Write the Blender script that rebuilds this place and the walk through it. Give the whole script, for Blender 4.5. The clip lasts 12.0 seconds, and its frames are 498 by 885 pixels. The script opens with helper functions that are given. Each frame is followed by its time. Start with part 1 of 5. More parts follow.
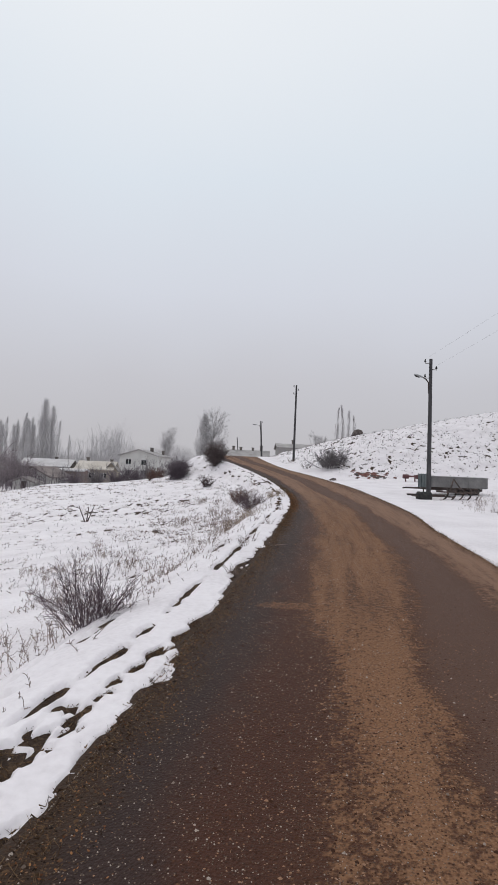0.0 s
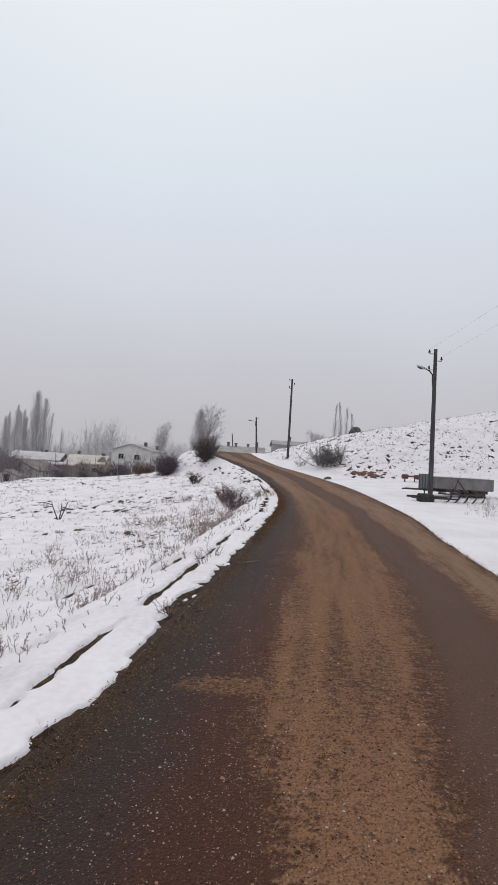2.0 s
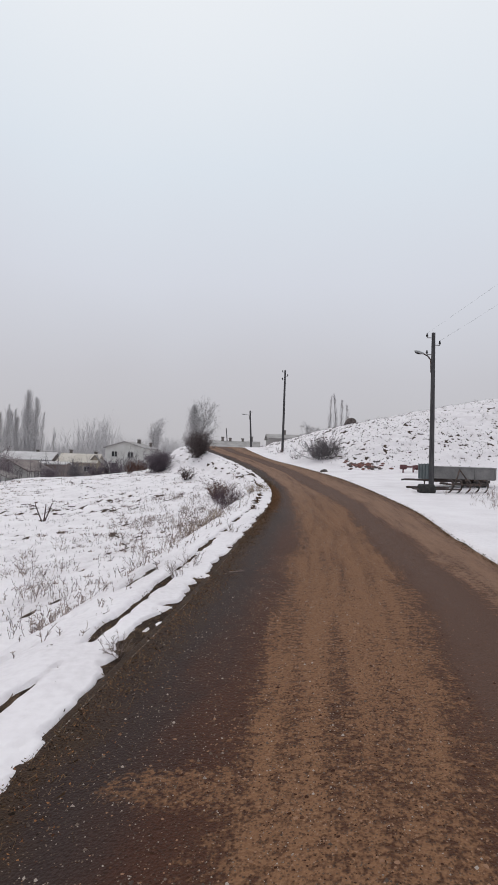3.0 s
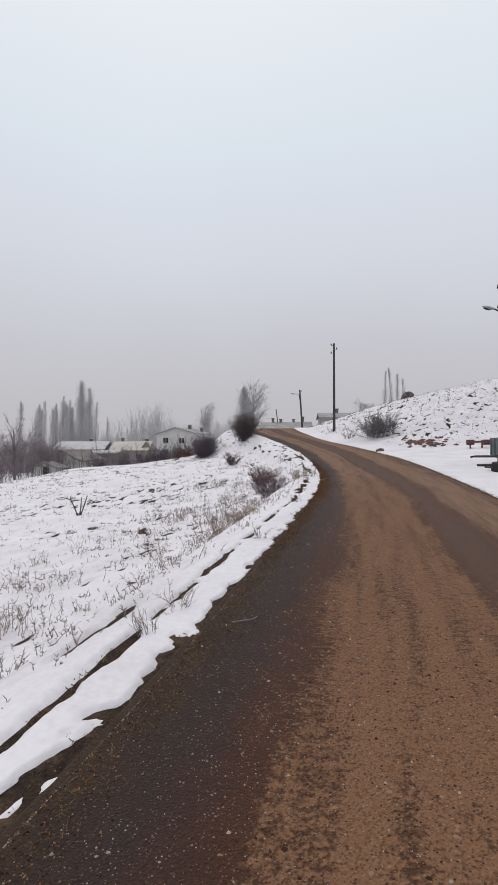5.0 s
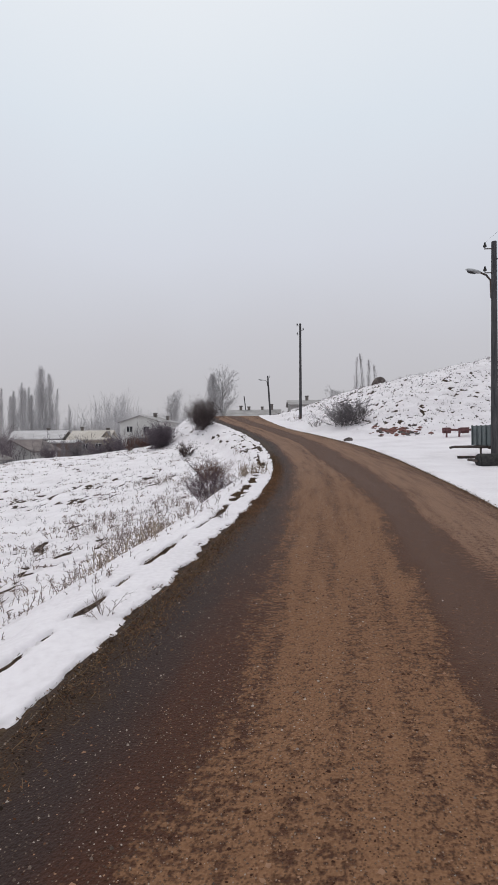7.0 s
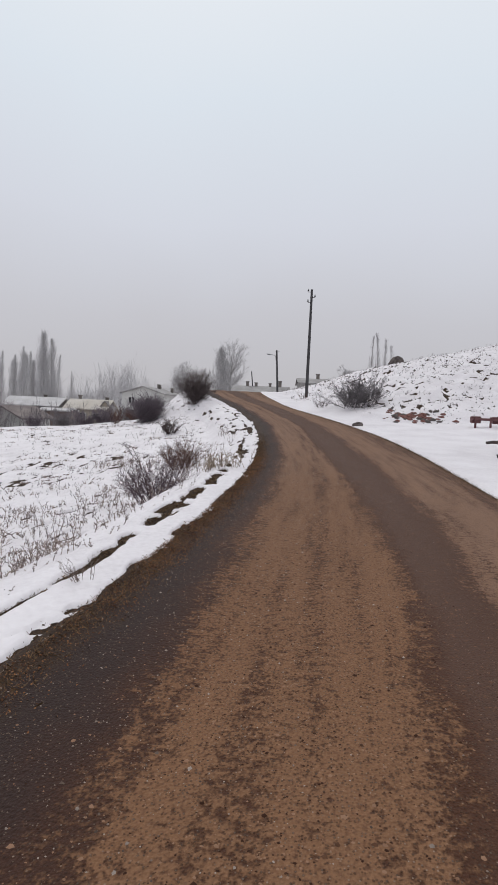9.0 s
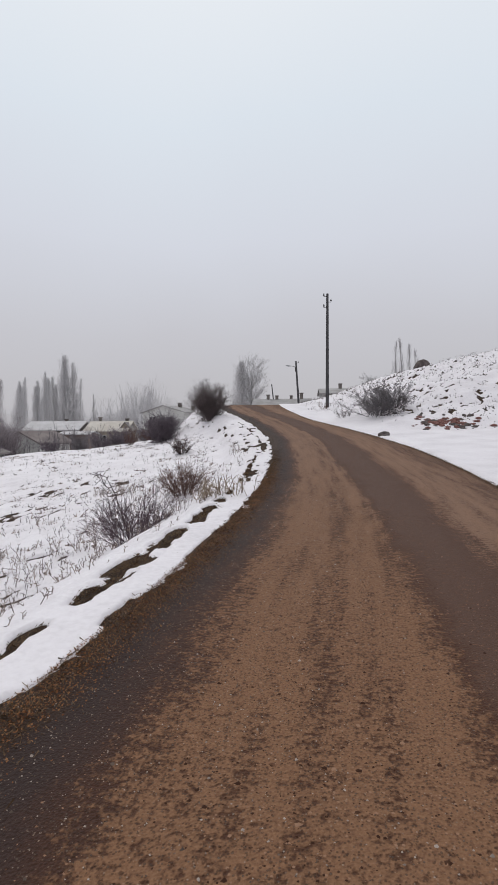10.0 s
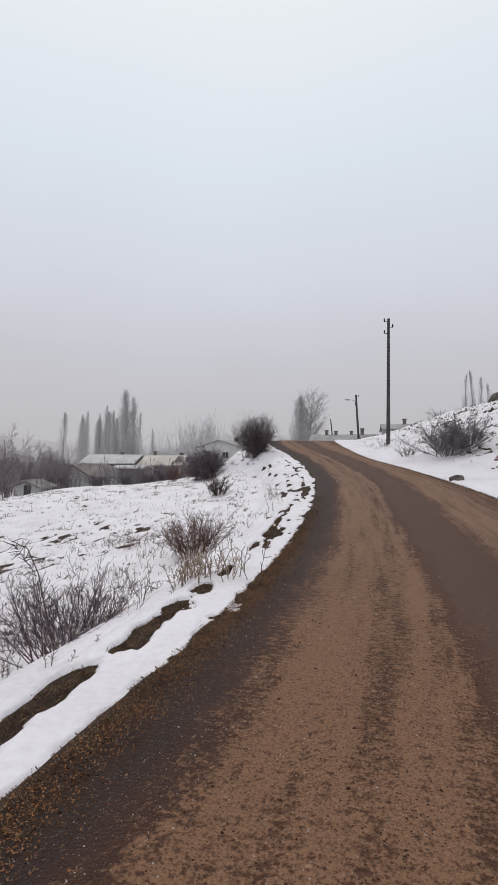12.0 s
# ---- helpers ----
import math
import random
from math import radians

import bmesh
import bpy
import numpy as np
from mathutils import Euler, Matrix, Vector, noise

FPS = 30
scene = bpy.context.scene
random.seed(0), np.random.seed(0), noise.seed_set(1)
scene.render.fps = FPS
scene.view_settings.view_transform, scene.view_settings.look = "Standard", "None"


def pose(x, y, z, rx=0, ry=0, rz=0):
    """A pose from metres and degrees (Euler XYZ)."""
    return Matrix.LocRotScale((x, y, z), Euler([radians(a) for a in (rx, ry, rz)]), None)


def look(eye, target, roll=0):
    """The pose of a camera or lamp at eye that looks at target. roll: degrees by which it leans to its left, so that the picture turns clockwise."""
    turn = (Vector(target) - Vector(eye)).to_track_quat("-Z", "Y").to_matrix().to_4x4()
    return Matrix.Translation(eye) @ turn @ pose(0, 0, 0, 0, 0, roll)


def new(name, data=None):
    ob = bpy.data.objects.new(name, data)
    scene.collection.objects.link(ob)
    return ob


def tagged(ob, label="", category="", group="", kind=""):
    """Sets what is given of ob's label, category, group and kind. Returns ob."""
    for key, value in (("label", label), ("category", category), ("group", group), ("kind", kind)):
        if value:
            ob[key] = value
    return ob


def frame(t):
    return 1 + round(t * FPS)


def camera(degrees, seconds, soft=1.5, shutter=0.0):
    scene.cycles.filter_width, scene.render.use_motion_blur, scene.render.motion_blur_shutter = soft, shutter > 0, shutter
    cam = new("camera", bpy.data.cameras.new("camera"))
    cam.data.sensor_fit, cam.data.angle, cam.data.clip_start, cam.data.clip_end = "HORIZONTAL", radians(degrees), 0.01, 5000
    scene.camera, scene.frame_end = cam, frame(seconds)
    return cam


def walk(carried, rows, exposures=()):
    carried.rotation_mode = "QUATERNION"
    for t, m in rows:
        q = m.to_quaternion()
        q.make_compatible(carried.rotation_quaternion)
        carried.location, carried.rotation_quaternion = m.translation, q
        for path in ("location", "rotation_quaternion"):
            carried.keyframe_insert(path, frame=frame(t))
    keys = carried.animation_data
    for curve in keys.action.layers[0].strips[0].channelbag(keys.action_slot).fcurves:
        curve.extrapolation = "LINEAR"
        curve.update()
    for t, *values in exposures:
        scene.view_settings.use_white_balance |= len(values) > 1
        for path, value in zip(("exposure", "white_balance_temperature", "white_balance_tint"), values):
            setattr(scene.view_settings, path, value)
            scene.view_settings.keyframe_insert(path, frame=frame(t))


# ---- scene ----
cam = camera(52.48, 12.0, soft=1.6)


def stand(x, y, z, yaw, pitch, roll):
    """Eye at x, y, z; yaw to the left from +y, pitch up, roll, in degrees."""
    turn = Matrix.Rotation(radians(yaw), 4, "Z") @ Matrix.Rotation(radians(90 + pitch), 4, "X") @ Matrix.Rotation(radians(roll), 4, "Z")
    return Matrix.Translation((x, y, z)) @ turn


PATH = [
    (0.0, stand(0.000, 0.000, 1.581, 0.00, 3.57, 2.35)),
    (0.5, stand(0.147, 0.517, 1.586, 1.39, 3.51, -0.11)),
    (1.0, stand(0.295, 1.103, 1.586, -3.23, 2.32, 3.86)),
    (1.5, stand(0.439, 1.608, 1.589, 1.71, 5.99, 2.43)),
    (2.0, stand(0.536, 2.184, 1.599, -0.24, 3.25, 3.37)),
    (2.5, stand(0.642, 2.731, 1.600, 0.61, 5.00, 1.65)),
    (3.0, stand(0.742, 3.359, 1.597, -0.76, 2.67, 1.87)),
    (3.2, stand(0.753, 3.616, 1.626, -0.63, 0.83, 3.16)),
    (4.8, stand(1.099, 5.501, 1.673, 5.08, -0.77, -0.34)),
    (5.0, stand(1.166, 5.768, 1.670, 5.30, 0.53, -0.39)),
    (5.5, stand(1.348, 6.503, 1.668, 2.74, -2.26, -1.25)),
    (6.0, stand(1.527, 7.371, 1.659, 3.20, -3.35, 0.18)),
    (6.5, stand(1.777, 8.349, 1.696, 3.18, -4.02, -1.29)),
    (6.7, stand(1.862, 8.755, 1.710, 2.27, -1.62, -0.59)),
    (8.3, stand(2.480, 12.227, 1.780, 3.63, 0.11, -0.37)),
    (8.5, stand(2.557, 12.641, 1.783, 2.53, -1.69, 3.55)),
    (9.0, stand(2.737, 13.688, 1.793, 3.46, -3.42, 2.35)),
    (9.5, stand(2.909, 14.730, 1.802, 4.82, 0.46, -1.70)),
    (10.0, stand(3.061, 15.716, 1.816, 6.43, -1.84, -0.53)),
    (10.5, stand(3.193, 16.657, 1.854, 2.78, -1.91, 0.52)),
    (11.0, stand(3.264, 17.417, 1.890, 9.17, 3.02, -0.80)),
    (11.5, stand(3.304, 18.164, 1.937, 11.92, 1.76, 1.01)),
    (12.0, stand(3.401, 18.927, 1.966, 13.39, 2.14, 0.41)),
]
walk(cam, PATH)

# ---- world and light: bright overcast with mist low on the horizon ----
world = bpy.data.worlds.new("overcast_sky")
scene.world = world
world.use_nodes = True
wn, wl = world.node_tree.nodes, world.node_tree.links
wn.clear()
w_out = wn.new("ShaderNodeOutputWorld")
w_sky = wn.new("ShaderNodeTexSky")
w_sky.sky_type, w_sky.sun_disc = "NISHITA", False
w_sky.sun_elevation, w_sky.sun_rotation = radians(48), radians(-25)
w_bg1 = wn.new("ShaderNodeBackground")
w_bg1.inputs["Strength"].default_value = 0.05
w_bg2 = wn.new("ShaderNodeBackground")
w_bg2.inputs["Strength"].default_value = 1.0
w_add = wn.new("ShaderNodeMixShader")
w_add.inputs["Fac"].default_value = 0.97
w_co = wn.new("ShaderNodeTexCoord")
w_sep = wn.new("ShaderNodeSeparateXYZ")
w_ramp = wn.new("ShaderNodeValToRGB")
for p, c in ((0.06, (0.525, 0.515, 0.545)), (0.17, (0.57, 0.568, 0.61)), (0.34, (0.665, 0.69, 0.76)), (0.52, (0.72, 0.78, 0.85)), (1.0, (0.93, 0.99, 1.07))):
    e = w_ramp.color_ramp.elements.new(p)
    e.color = (*c, 1)
for e in [e for e in w_ramp.color_ramp.elements if e.position in (0.0,)]:
    e.color = (0.51, 0.50, 0.53, 1)
w_ramp.color_ramp.elements.remove(w_ramp.color_ramp.elements[-1]) if w_ramp.color_ramp.elements[-1].color[0] == 1.0 else None
w_noise = wn.new("ShaderNodeTexNoise")
w_noise.inputs["Scale"].default_value, w_noise.inputs["Detail"].default_value = 2.2, 3
w_amp = wn.new("ShaderNodeMath")
w_amp.operation = "MULTIPLY_ADD"
w_amp.inputs[1].default_value, w_amp.inputs[2].default_value = 0.10, -0.05
w_sum = wn.new("ShaderNodeMath")
wl.new(w_co.outputs["Generated"], w_sep.inputs[0])
wl.new(w_co.outputs["Generated"], w_noise.inputs["Vector"])
wl.new(w_noise.outputs["Fac"], w_amp.inputs[0])
wl.new(w_sep.outputs["Z"], w_sum.inputs[0])
wl.new(w_amp.outputs[0], w_sum.inputs[1])
wl.new(w_sum.outputs[0], w_ramp.inputs["Fac"])
wl.new(w_ramp.outputs["Color"], w_bg2.inputs["Color"])
wl.new(w_sky.outputs["Color"], w_bg1.inputs["Color"])
wl.new(w_bg1.outputs[0], w_add.inputs[1])
wl.new(w_bg2.outputs[0], w_add.inputs[2])
wl.new(w_add.outputs[0], w_out.inputs["Surface"])
sun = new("sun", bpy.data.lights.new("sun", "SUN"))
sun.data.energy, sun.data.angle, sun.data.color = 0.5, radians(25), (1.0, 0.97, 0.93)
sun.matrix_world = look((-20, 30, 40), (0, 0, 0))
scene.view_settings.exposure = 0.0


# ---- materials ----
def link(nt, a, b):
    nt.links.new(a, b)


def material(name, colors, scale=4.0, rough=0.8, bump=0.3, fine=40.0, metal=0.0, stretch=(1, 1, 1), coords="Object", island=0.0, dist=0.02):
    """Two-scale noise over up to three colours, with fine relief."""
    m = bpy.data.materials.new(name)
    m.use_nodes = True
    nt = m.node_tree
    b = nt.nodes["Principled BSDF"]
    co = nt.nodes.new("ShaderNodeTexCoord")
    mp = nt.nodes.new("ShaderNodeMapping")
    mp.inputs["Scale"].default_value = stretch
    link(nt, co.outputs[coords], mp.inputs["Vector"])
    n1, n2 = nt.nodes.new("ShaderNodeTexNoise"), nt.nodes.new("ShaderNodeTexNoise")
    n1.inputs["Scale"].default_value, n1.inputs["Detail"].default_value = scale, 6
    n2.inputs["Scale"].default_value, n2.inputs["Detail"].default_value = fine, 5
    for n in (n1, n2):
        link(nt, mp.outputs[0], n.inputs["Vector"])
    mix = nt.nodes.new("ShaderNodeMath")
    mix.operation = "MULTIPLY_ADD"
    mix.inputs[1].default_value, mix.inputs[2].default_value = 0.4, 0.0
    add = nt.nodes.new("ShaderNodeMath")
    add.operation = "MULTIPLY_ADD"
    add.inputs[1].default_value = 0.6
    link(nt, n2.outputs["Fac"], mix.inputs[0])
    link(nt, n1.outputs["Fac"], add.inputs[0])
    link(nt, mix.outputs[0], add.inputs[2])
    fac = add.outputs[0]
    if island:
        g = nt.nodes.new("ShaderNodeNewGeometry")
        ia = nt.nodes.new("ShaderNodeMath")
        ia.operation = "MULTIPLY_ADD"
        ia.inputs[1].default_value, ia.inputs[2].default_value = island, -island / 2
        ib = nt.nodes.new("ShaderNodeMath")
        link(nt, g.outputs["Random Per Island"], ia.inputs[0])
        link(nt, ia.outputs[0], ib.inputs[0])
        link(nt, fac, ib.inputs[1])
        fac = ib.outputs[0]
    r = nt.nodes.new("ShaderNodeValToRGB")
    r.color_ramp.elements[0].position, r.color_ramp.elements[1].position = 0.33, 0.67
    r.color_ramp.elements[0].color, r.color_ramp.elements[1].color = (*colors[0], 1), (*colors[-1], 1)
    if len(colors) == 3:
        r.color_ramp.elements.new(0.5).color = (*colors[1], 1)
    link(nt, fac, r.inputs["Fac"])
    link(nt, r.outputs["Color"], b.inputs["Base Color"])
    b.inputs["Roughness"].default_value, b.inputs["Metallic"].default_value = rough, metal
    b.inputs["Specular IOR Level"].default_value = 0.5 if rough < 0.8 else 0.15
    if bump:
        bp = nt.nodes.new("ShaderNodeBump")
        bp.inputs["Strength"].default_value, bp.inputs["Distance"].default_value = bump, dist
        link(nt, fac, bp.inputs["Height"])
        link(nt, bp.outputs["Normal"], b.inputs["Normal"])
    return m


SNOW = material("snow", [(0.642, 0.600, 0.622), (0.747, 0.705, 0.731), (0.812, 0.775, 0.799)], 0.8, 0.6, 0.7, 16, dist=0.035)
SOIL = material("bare_soil_and_grass", [(0.016, 0.010, 0.008), (0.048, 0.031, 0.022), (0.12, 0.078, 0.048)], 9.0, 0.95, 1.0, 60, dist=0.05)
GRASS = material("dead_grass", [(0.045, 0.026, 0.014), (0.105, 0.062, 0.034), (0.21, 0.135, 0.078)], 3.0, 0.9, 0, 20, island=0.5)
LEAF = material("fallen_leaves", [(0.070, 0.027, 0.012), (0.18, 0.072, 0.029), (0.29, 0.138, 0.060)], 3.0, 0.85, 0, 20, island=0.5)
WEED = material("dry_weed", [(0.15, 0.112, 0.104), (0.26, 0.200, 0.182), (0.40, 0.325, 0.285)], 3.0, 0.9, 0, 20, island=0.5)
TWIG = material("twig_bark", [(0.045, 0.032, 0.035), (0.085, 0.06, 0.06), (0.14, 0.10, 0.09)], 5.0, 0.85, 0, 30, island=0.4)
PURPLETWIG = material("purple_brown_twig", [(0.075, 0.052, 0.064), (0.125, 0.090, 0.104), (0.19, 0.142, 0.152)], 5.0, 0.85, 0, 30, island=0.4)
SHRUBTWIG = material("grey_brown_twig", [(0.075, 0.060, 0.062), (0.12, 0.095, 0.095), (0.18, 0.145, 0.14)], 5.0, 0.85, 0, 30, island=0.4)
# lighter than the near purple twigs: mist over distant shrubs put into colour
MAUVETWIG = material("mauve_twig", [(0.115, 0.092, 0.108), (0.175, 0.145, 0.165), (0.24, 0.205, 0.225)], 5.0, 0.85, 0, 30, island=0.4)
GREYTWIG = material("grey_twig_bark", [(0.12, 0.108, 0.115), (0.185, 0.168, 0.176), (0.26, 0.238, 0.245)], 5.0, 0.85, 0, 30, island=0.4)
STRAW = material("straw_stalk", [(0.20, 0.148, 0.112), (0.33, 0.258, 0.196), (0.46, 0.375, 0.295)], 3.0, 0.9, 0, 20, island=0.5)
# orchard and thicket twigs lightened in base colour to stand in for mist
MISTTWIG = material("hazed_orchard_twig", [(0.22, 0.185, 0.198), (0.30, 0.258, 0.27), (0.38, 0.335, 0.345)], 5.0, 0.9, 0, 30, island=0.4)
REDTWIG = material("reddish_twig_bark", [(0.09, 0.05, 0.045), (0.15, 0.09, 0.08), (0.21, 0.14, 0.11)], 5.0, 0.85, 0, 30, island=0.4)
# far trees: base colours raised well above real bark to imitate haze
HAZETWIG = material("hazed_far_twig", [(0.50, 0.485, 0.495), (0.57, 0.555, 0.56), (0.63, 0.61, 0.615)], 5.0, 0.9, 0, 30, island=0.4)
HAZEBARK = material("hazed_far_bark", [(0.40, 0.385, 0.385), (0.50, 0.485, 0.48), (0.58, 0.56, 0.555)], 2.0, 0.9, 0.3, 20)
POLEWOOD = material("weathered_pole", [(0.035, 0.034, 0.037), (0.07, 0.068, 0.072), (0.115, 0.11, 0.112)], 3.0, 0.85, 0.4, 30, stretch=(4, 4, 0.4))
IRON = material("rusty_iron", [(0.035, 0.03, 0.03), (0.07, 0.055, 0.05), (0.13, 0.08, 0.06)], 6.0, 0.7, 0.3, 50, metal=0.3)
GREYSTEEL = material("painted_grey_steel", [(0.13, 0.126, 0.125), (0.175, 0.17, 0.168), (0.23, 0.222, 0.215)], 3.0, 0.7, 0.2, 30)
TEAL = material("faded_teal_paint", [(0.06, 0.075, 0.08), (0.10, 0.122, 0.128), (0.15, 0.165, 0.165)], 3.0, 0.6, 0.2, 30)
REDPAINT = material("faded_red_paint", [(0.07, 0.028, 0.03), (0.12, 0.045, 0.048), (0.18, 0.09, 0.085)], 4.0, 0.7, 0.2, 30)
RUBBER = material("old_tyre_rubber", [(0.02, 0.02, 0.021), (0.04, 0.04, 0.04), (0.07, 0.066, 0.06)], 6.0, 0.85, 0.3, 40)
LAMPGLASS = material("lamp_housing", [(0.30, 0.31, 0.32), (0.40, 0.41, 0.42)], 6.0, 0.45, 0, 40)
PLASTER = material("white_plaster", [(0.50, 0.49, 0.47), (0.58, 0.57, 0.55), (0.64, 0.63, 0.61)], 0.6, 0.9, 0.2, 12)
TANWALL = material("tan_plaster", [(0.28, 0.24, 0.19), (0.36, 0.315, 0.26), (0.43, 0.385, 0.32)], 0.8, 0.9, 0.2, 12)
MUDWALL = material("grey_mud_wall", [(0.12, 0.105, 0.10), (0.18, 0.16, 0.15), (0.24, 0.21, 0.19)], 0.8, 0.95, 0.3, 12)
PALEWALL = material("pale_grey_wall", [(0.33, 0.315, 0.305), (0.40, 0.385, 0.375), (0.47, 0.455, 0.445)], 0.8, 0.95, 0.2, 12)
ROOFPALE = material("pale_grey_roof", [(0.26, 0.245, 0.24), (0.34, 0.325, 0.32), (0.44, 0.425, 0.42)], 0.7, 0.9, 0.2, 8)
BROWNWALL = material("brown_mud_wall", [(0.15, 0.112, 0.10), (0.21, 0.162, 0.146), (0.27, 0.215, 0.195)], 0.8, 0.95, 0.3, 12)
ROOFBROWN = material("brown_roof", [(0.15, 0.125, 0.12), (0.215, 0.182, 0.175), (0.30, 0.262, 0.25)], 0.7, 0.9, 0.2, 8)
ROOFTAN = material("tan_roof", [(0.44, 0.395, 0.345), (0.53, 0.485, 0.435), (0.63, 0.59, 0.55)], 0.7, 0.85, 0.2, 8)
ROOFGREY = material("grey_roof", [(0.16, 0.145, 0.14), (0.23, 0.21, 0.20), (0.33, 0.31, 0.30)], 0.7, 0.9, 0.2, 8)
ROOFSNOW = material("thin_snow_on_roof", [(0.42, 0.40, 0.40), (0.52, 0.50, 0.505), (0.62, 0.60, 0.61)], 0.7, 0.8, 0.2, 8)
WINDOW = material("window_glass", [(0.02, 0.022, 0.025), (0.035, 0.037, 0.04)], 2.0, 0.15, 0, 8)
FRAMEWHITE = material("window_frame_paint", [(0.45, 0.44, 0.43), (0.55, 0.54, 0.53)], 2.0, 0.6, 0, 8)
STONE = material("hill_stone", [(0.06, 0.05, 0.048), (0.12, 0.10, 0.095), (0.20, 0.175, 0.165)], 3.0, 0.95, 0.6, 18)
REDSTONE = material("reddish_rubble", [(0.09, 0.042, 0.038), (0.19, 0.090, 0.078), (0.33, 0.20, 0.175)], 3.0, 0.95, 0.5, 18)
PEBBLE = material("road_gravel", [(0.08, 0.058, 0.048), (0.17, 0.128, 0.104), (0.38, 0.32, 0.28)], 3.0, 0.85, 0, 20, island=0.6)


LITTER = material("verge_litter", [(0.018, 0.012, 0.009), (0.052, 0.030, 0.019), (0.125, 0.072, 0.042)], 3.0, 0.95, 0, 20, island=0.7)
CLOD = material("mud_crumbs", [(0.045, 0.020, 0.012), (0.14, 0.070, 0.041), (0.29, 0.168, 0.108)], 3.0, 0.9, 0, 20, island=0.75)


def road_material():
    """Dark wet asphalt with bands of dried tan mud and grit; UV is metres from the left verge and metres along."""
    m = bpy.data.materials.new("muddy_asphalt")
    m.use_nodes = True
    nt = m.node_tree
    N = nt.nodes.new
    b = nt.nodes["Principled BSDF"]

    def math_(op, a, c, d=None):
        n = N("ShaderNodeMath")
        n.operation = op
        for i, v in enumerate((a, c, d)):
            if v is None:
                continue
            if isinstance(v, (int, float)):
                n.inputs[i].default_value = v
            else:
                link(nt, v, n.inputs[i])
        return n.outputs[0]

    def noise_(scale, stretch, detail=5):
        mp, n = N("ShaderNodeMapping"), N("ShaderNodeTexNoise")
        mp.inputs["Scale"].default_value = (*stretch, 1)
        n.inputs["Scale"].default_value, n.inputs["Detail"].default_value = scale, detail
        link(nt, uv.outputs["UV"], mp.inputs["Vector"])
        link(nt, mp.outputs[0], n.inputs["Vector"])
        return n.outputs["Fac"]

    def step_(v, lo, hi):
        n = N("ShaderNodeMapRange")
        n.interpolation_type = "SMOOTHSTEP"
        n.inputs["From Min"].default_value, n.inputs["From Max"].default_value = lo, hi
        link(nt, v, n.inputs["Value"])
        return n.outputs[0]

    def blend(f, a, c):
        n = N("ShaderNodeMix")
        n.data_type = "RGBA"
        link(nt, f, n.inputs["Factor"])
        for s, v in (("A", a), ("B", c)):
            sock = [i for i in n.inputs if i.name == s and i.type == "RGBA"][0]
            if isinstance(v, tuple):
                sock.default_value = (*v, 1)
            else:
                link(nt, v, sock)
        return [o for o in n.outputs if o.type == "RGBA"][0]

    uv = N("ShaderNodeTexCoord")
    sep = N("ShaderNodeSeparateXYZ")
    link(nt, uv.outputs["UV"], sep.inputs[0])
    u, v = sep.outputs["X"], sep.outputs["Y"]
    def along(*knots):
        """A value that changes along the road, from pairs of metres along and value."""
        n = N("ShaderNodeFloatCurve")
        c = n.mapping.curves[0]
        pts = [(k / 40, w / 5) for k, w in knots]
        c.points[0].location, c.points[1].location = pts[0], pts[-1]
        for p in pts[1:-1]:
            c.points.new(*p)
        n.mapping.update()
        link(nt, math_("DIVIDE", v, 40.0), n.inputs["Value"])
        return math_("MULTIPLY", n.outputs[0], 5.0)

    def spread(x, lo=0.33, hi=0.67):
        n = N("ShaderNodeMapRange")
        n.inputs["From Min"].default_value, n.inputs["From Max"].default_value = lo, hi
        link(nt, x, n.inputs["Value"])
        return n.outputs[0]

    def less(x):
        return math_("SUBTRACT", 1.0, x)

    big = noise_(0.9, (1, 0.45))
    mid = noise_(4.5, (1, 0.45), 6)
    streak = noise_(2.6, (2.4, 0.16), 5)
    fine = noise_(75, (1, 1), 3)
    grit = noise_(48, (1, 0.9), 4)
    clod = noise_(17, (0.8, 1.15), 5)
    wob = math_("ADD", math_("MULTIPLY_ADD", spread(big), 0.20, -0.10), math_("MULTIPLY_ADD", spread(mid), 0.16, -0.08))
    ud = math_("ADD", u, wob)
    # edges of the bands: wet strip, mud lane, bare lane, right-hand mud
    tan_l = along((0, 1.25), (3.5, 1.2), (5.5, 1.0), (8, 0.84), (10, 0.84), (13, 1.0), (16, 0.84), (20, 0.66), (25, 0.6), (40, 0.66))
    tan_r = along((0, 1.95), (3, 2.05), (5, 2.15), (8, 2.4), (15, 2.42), (20, 2.38), (24, 2.1), (30, 1.98), (40, 2.0))
    lane_r = along((0, 3.2), (5, 3.12), (10, 3.1), (16, 2.95), (24, 2.9), (40, 2.95))
    in_l = step_(math_("SUBTRACT", ud, tan_l), -0.34, 0.36)
    in_r = less(step_(math_("SUBTRACT", ud, tan_r), -0.30, 0.22))
    past = step_(math_("SUBTRACT", ud, lane_r), -0.36, 0.46)
    rim = less(math_("MULTIPLY", step_(ud, 3.75, 4.5), 0.30))
    cover = math_("MULTIPLY", math_("MAXIMUM", math_("MULTIPLY", in_l, in_r), math_("MULTIPLY", past, rim)), math_("MULTIPLY_ADD", spread(streak), 0.40, 0.62))
    rut = less(step_(math_("ABSOLUTE", math_("SUBTRACT", ud, math_("MULTIPLY_ADD", spread(big), 0.2, 1.45)), 0.0), 0.03, 0.17))
    cover = math_("SUBTRACT", cover, math_("MULTIPLY", rut, math_("MULTIPLY_ADD", step_(v, 15, 19), 0.10, 0.08)))
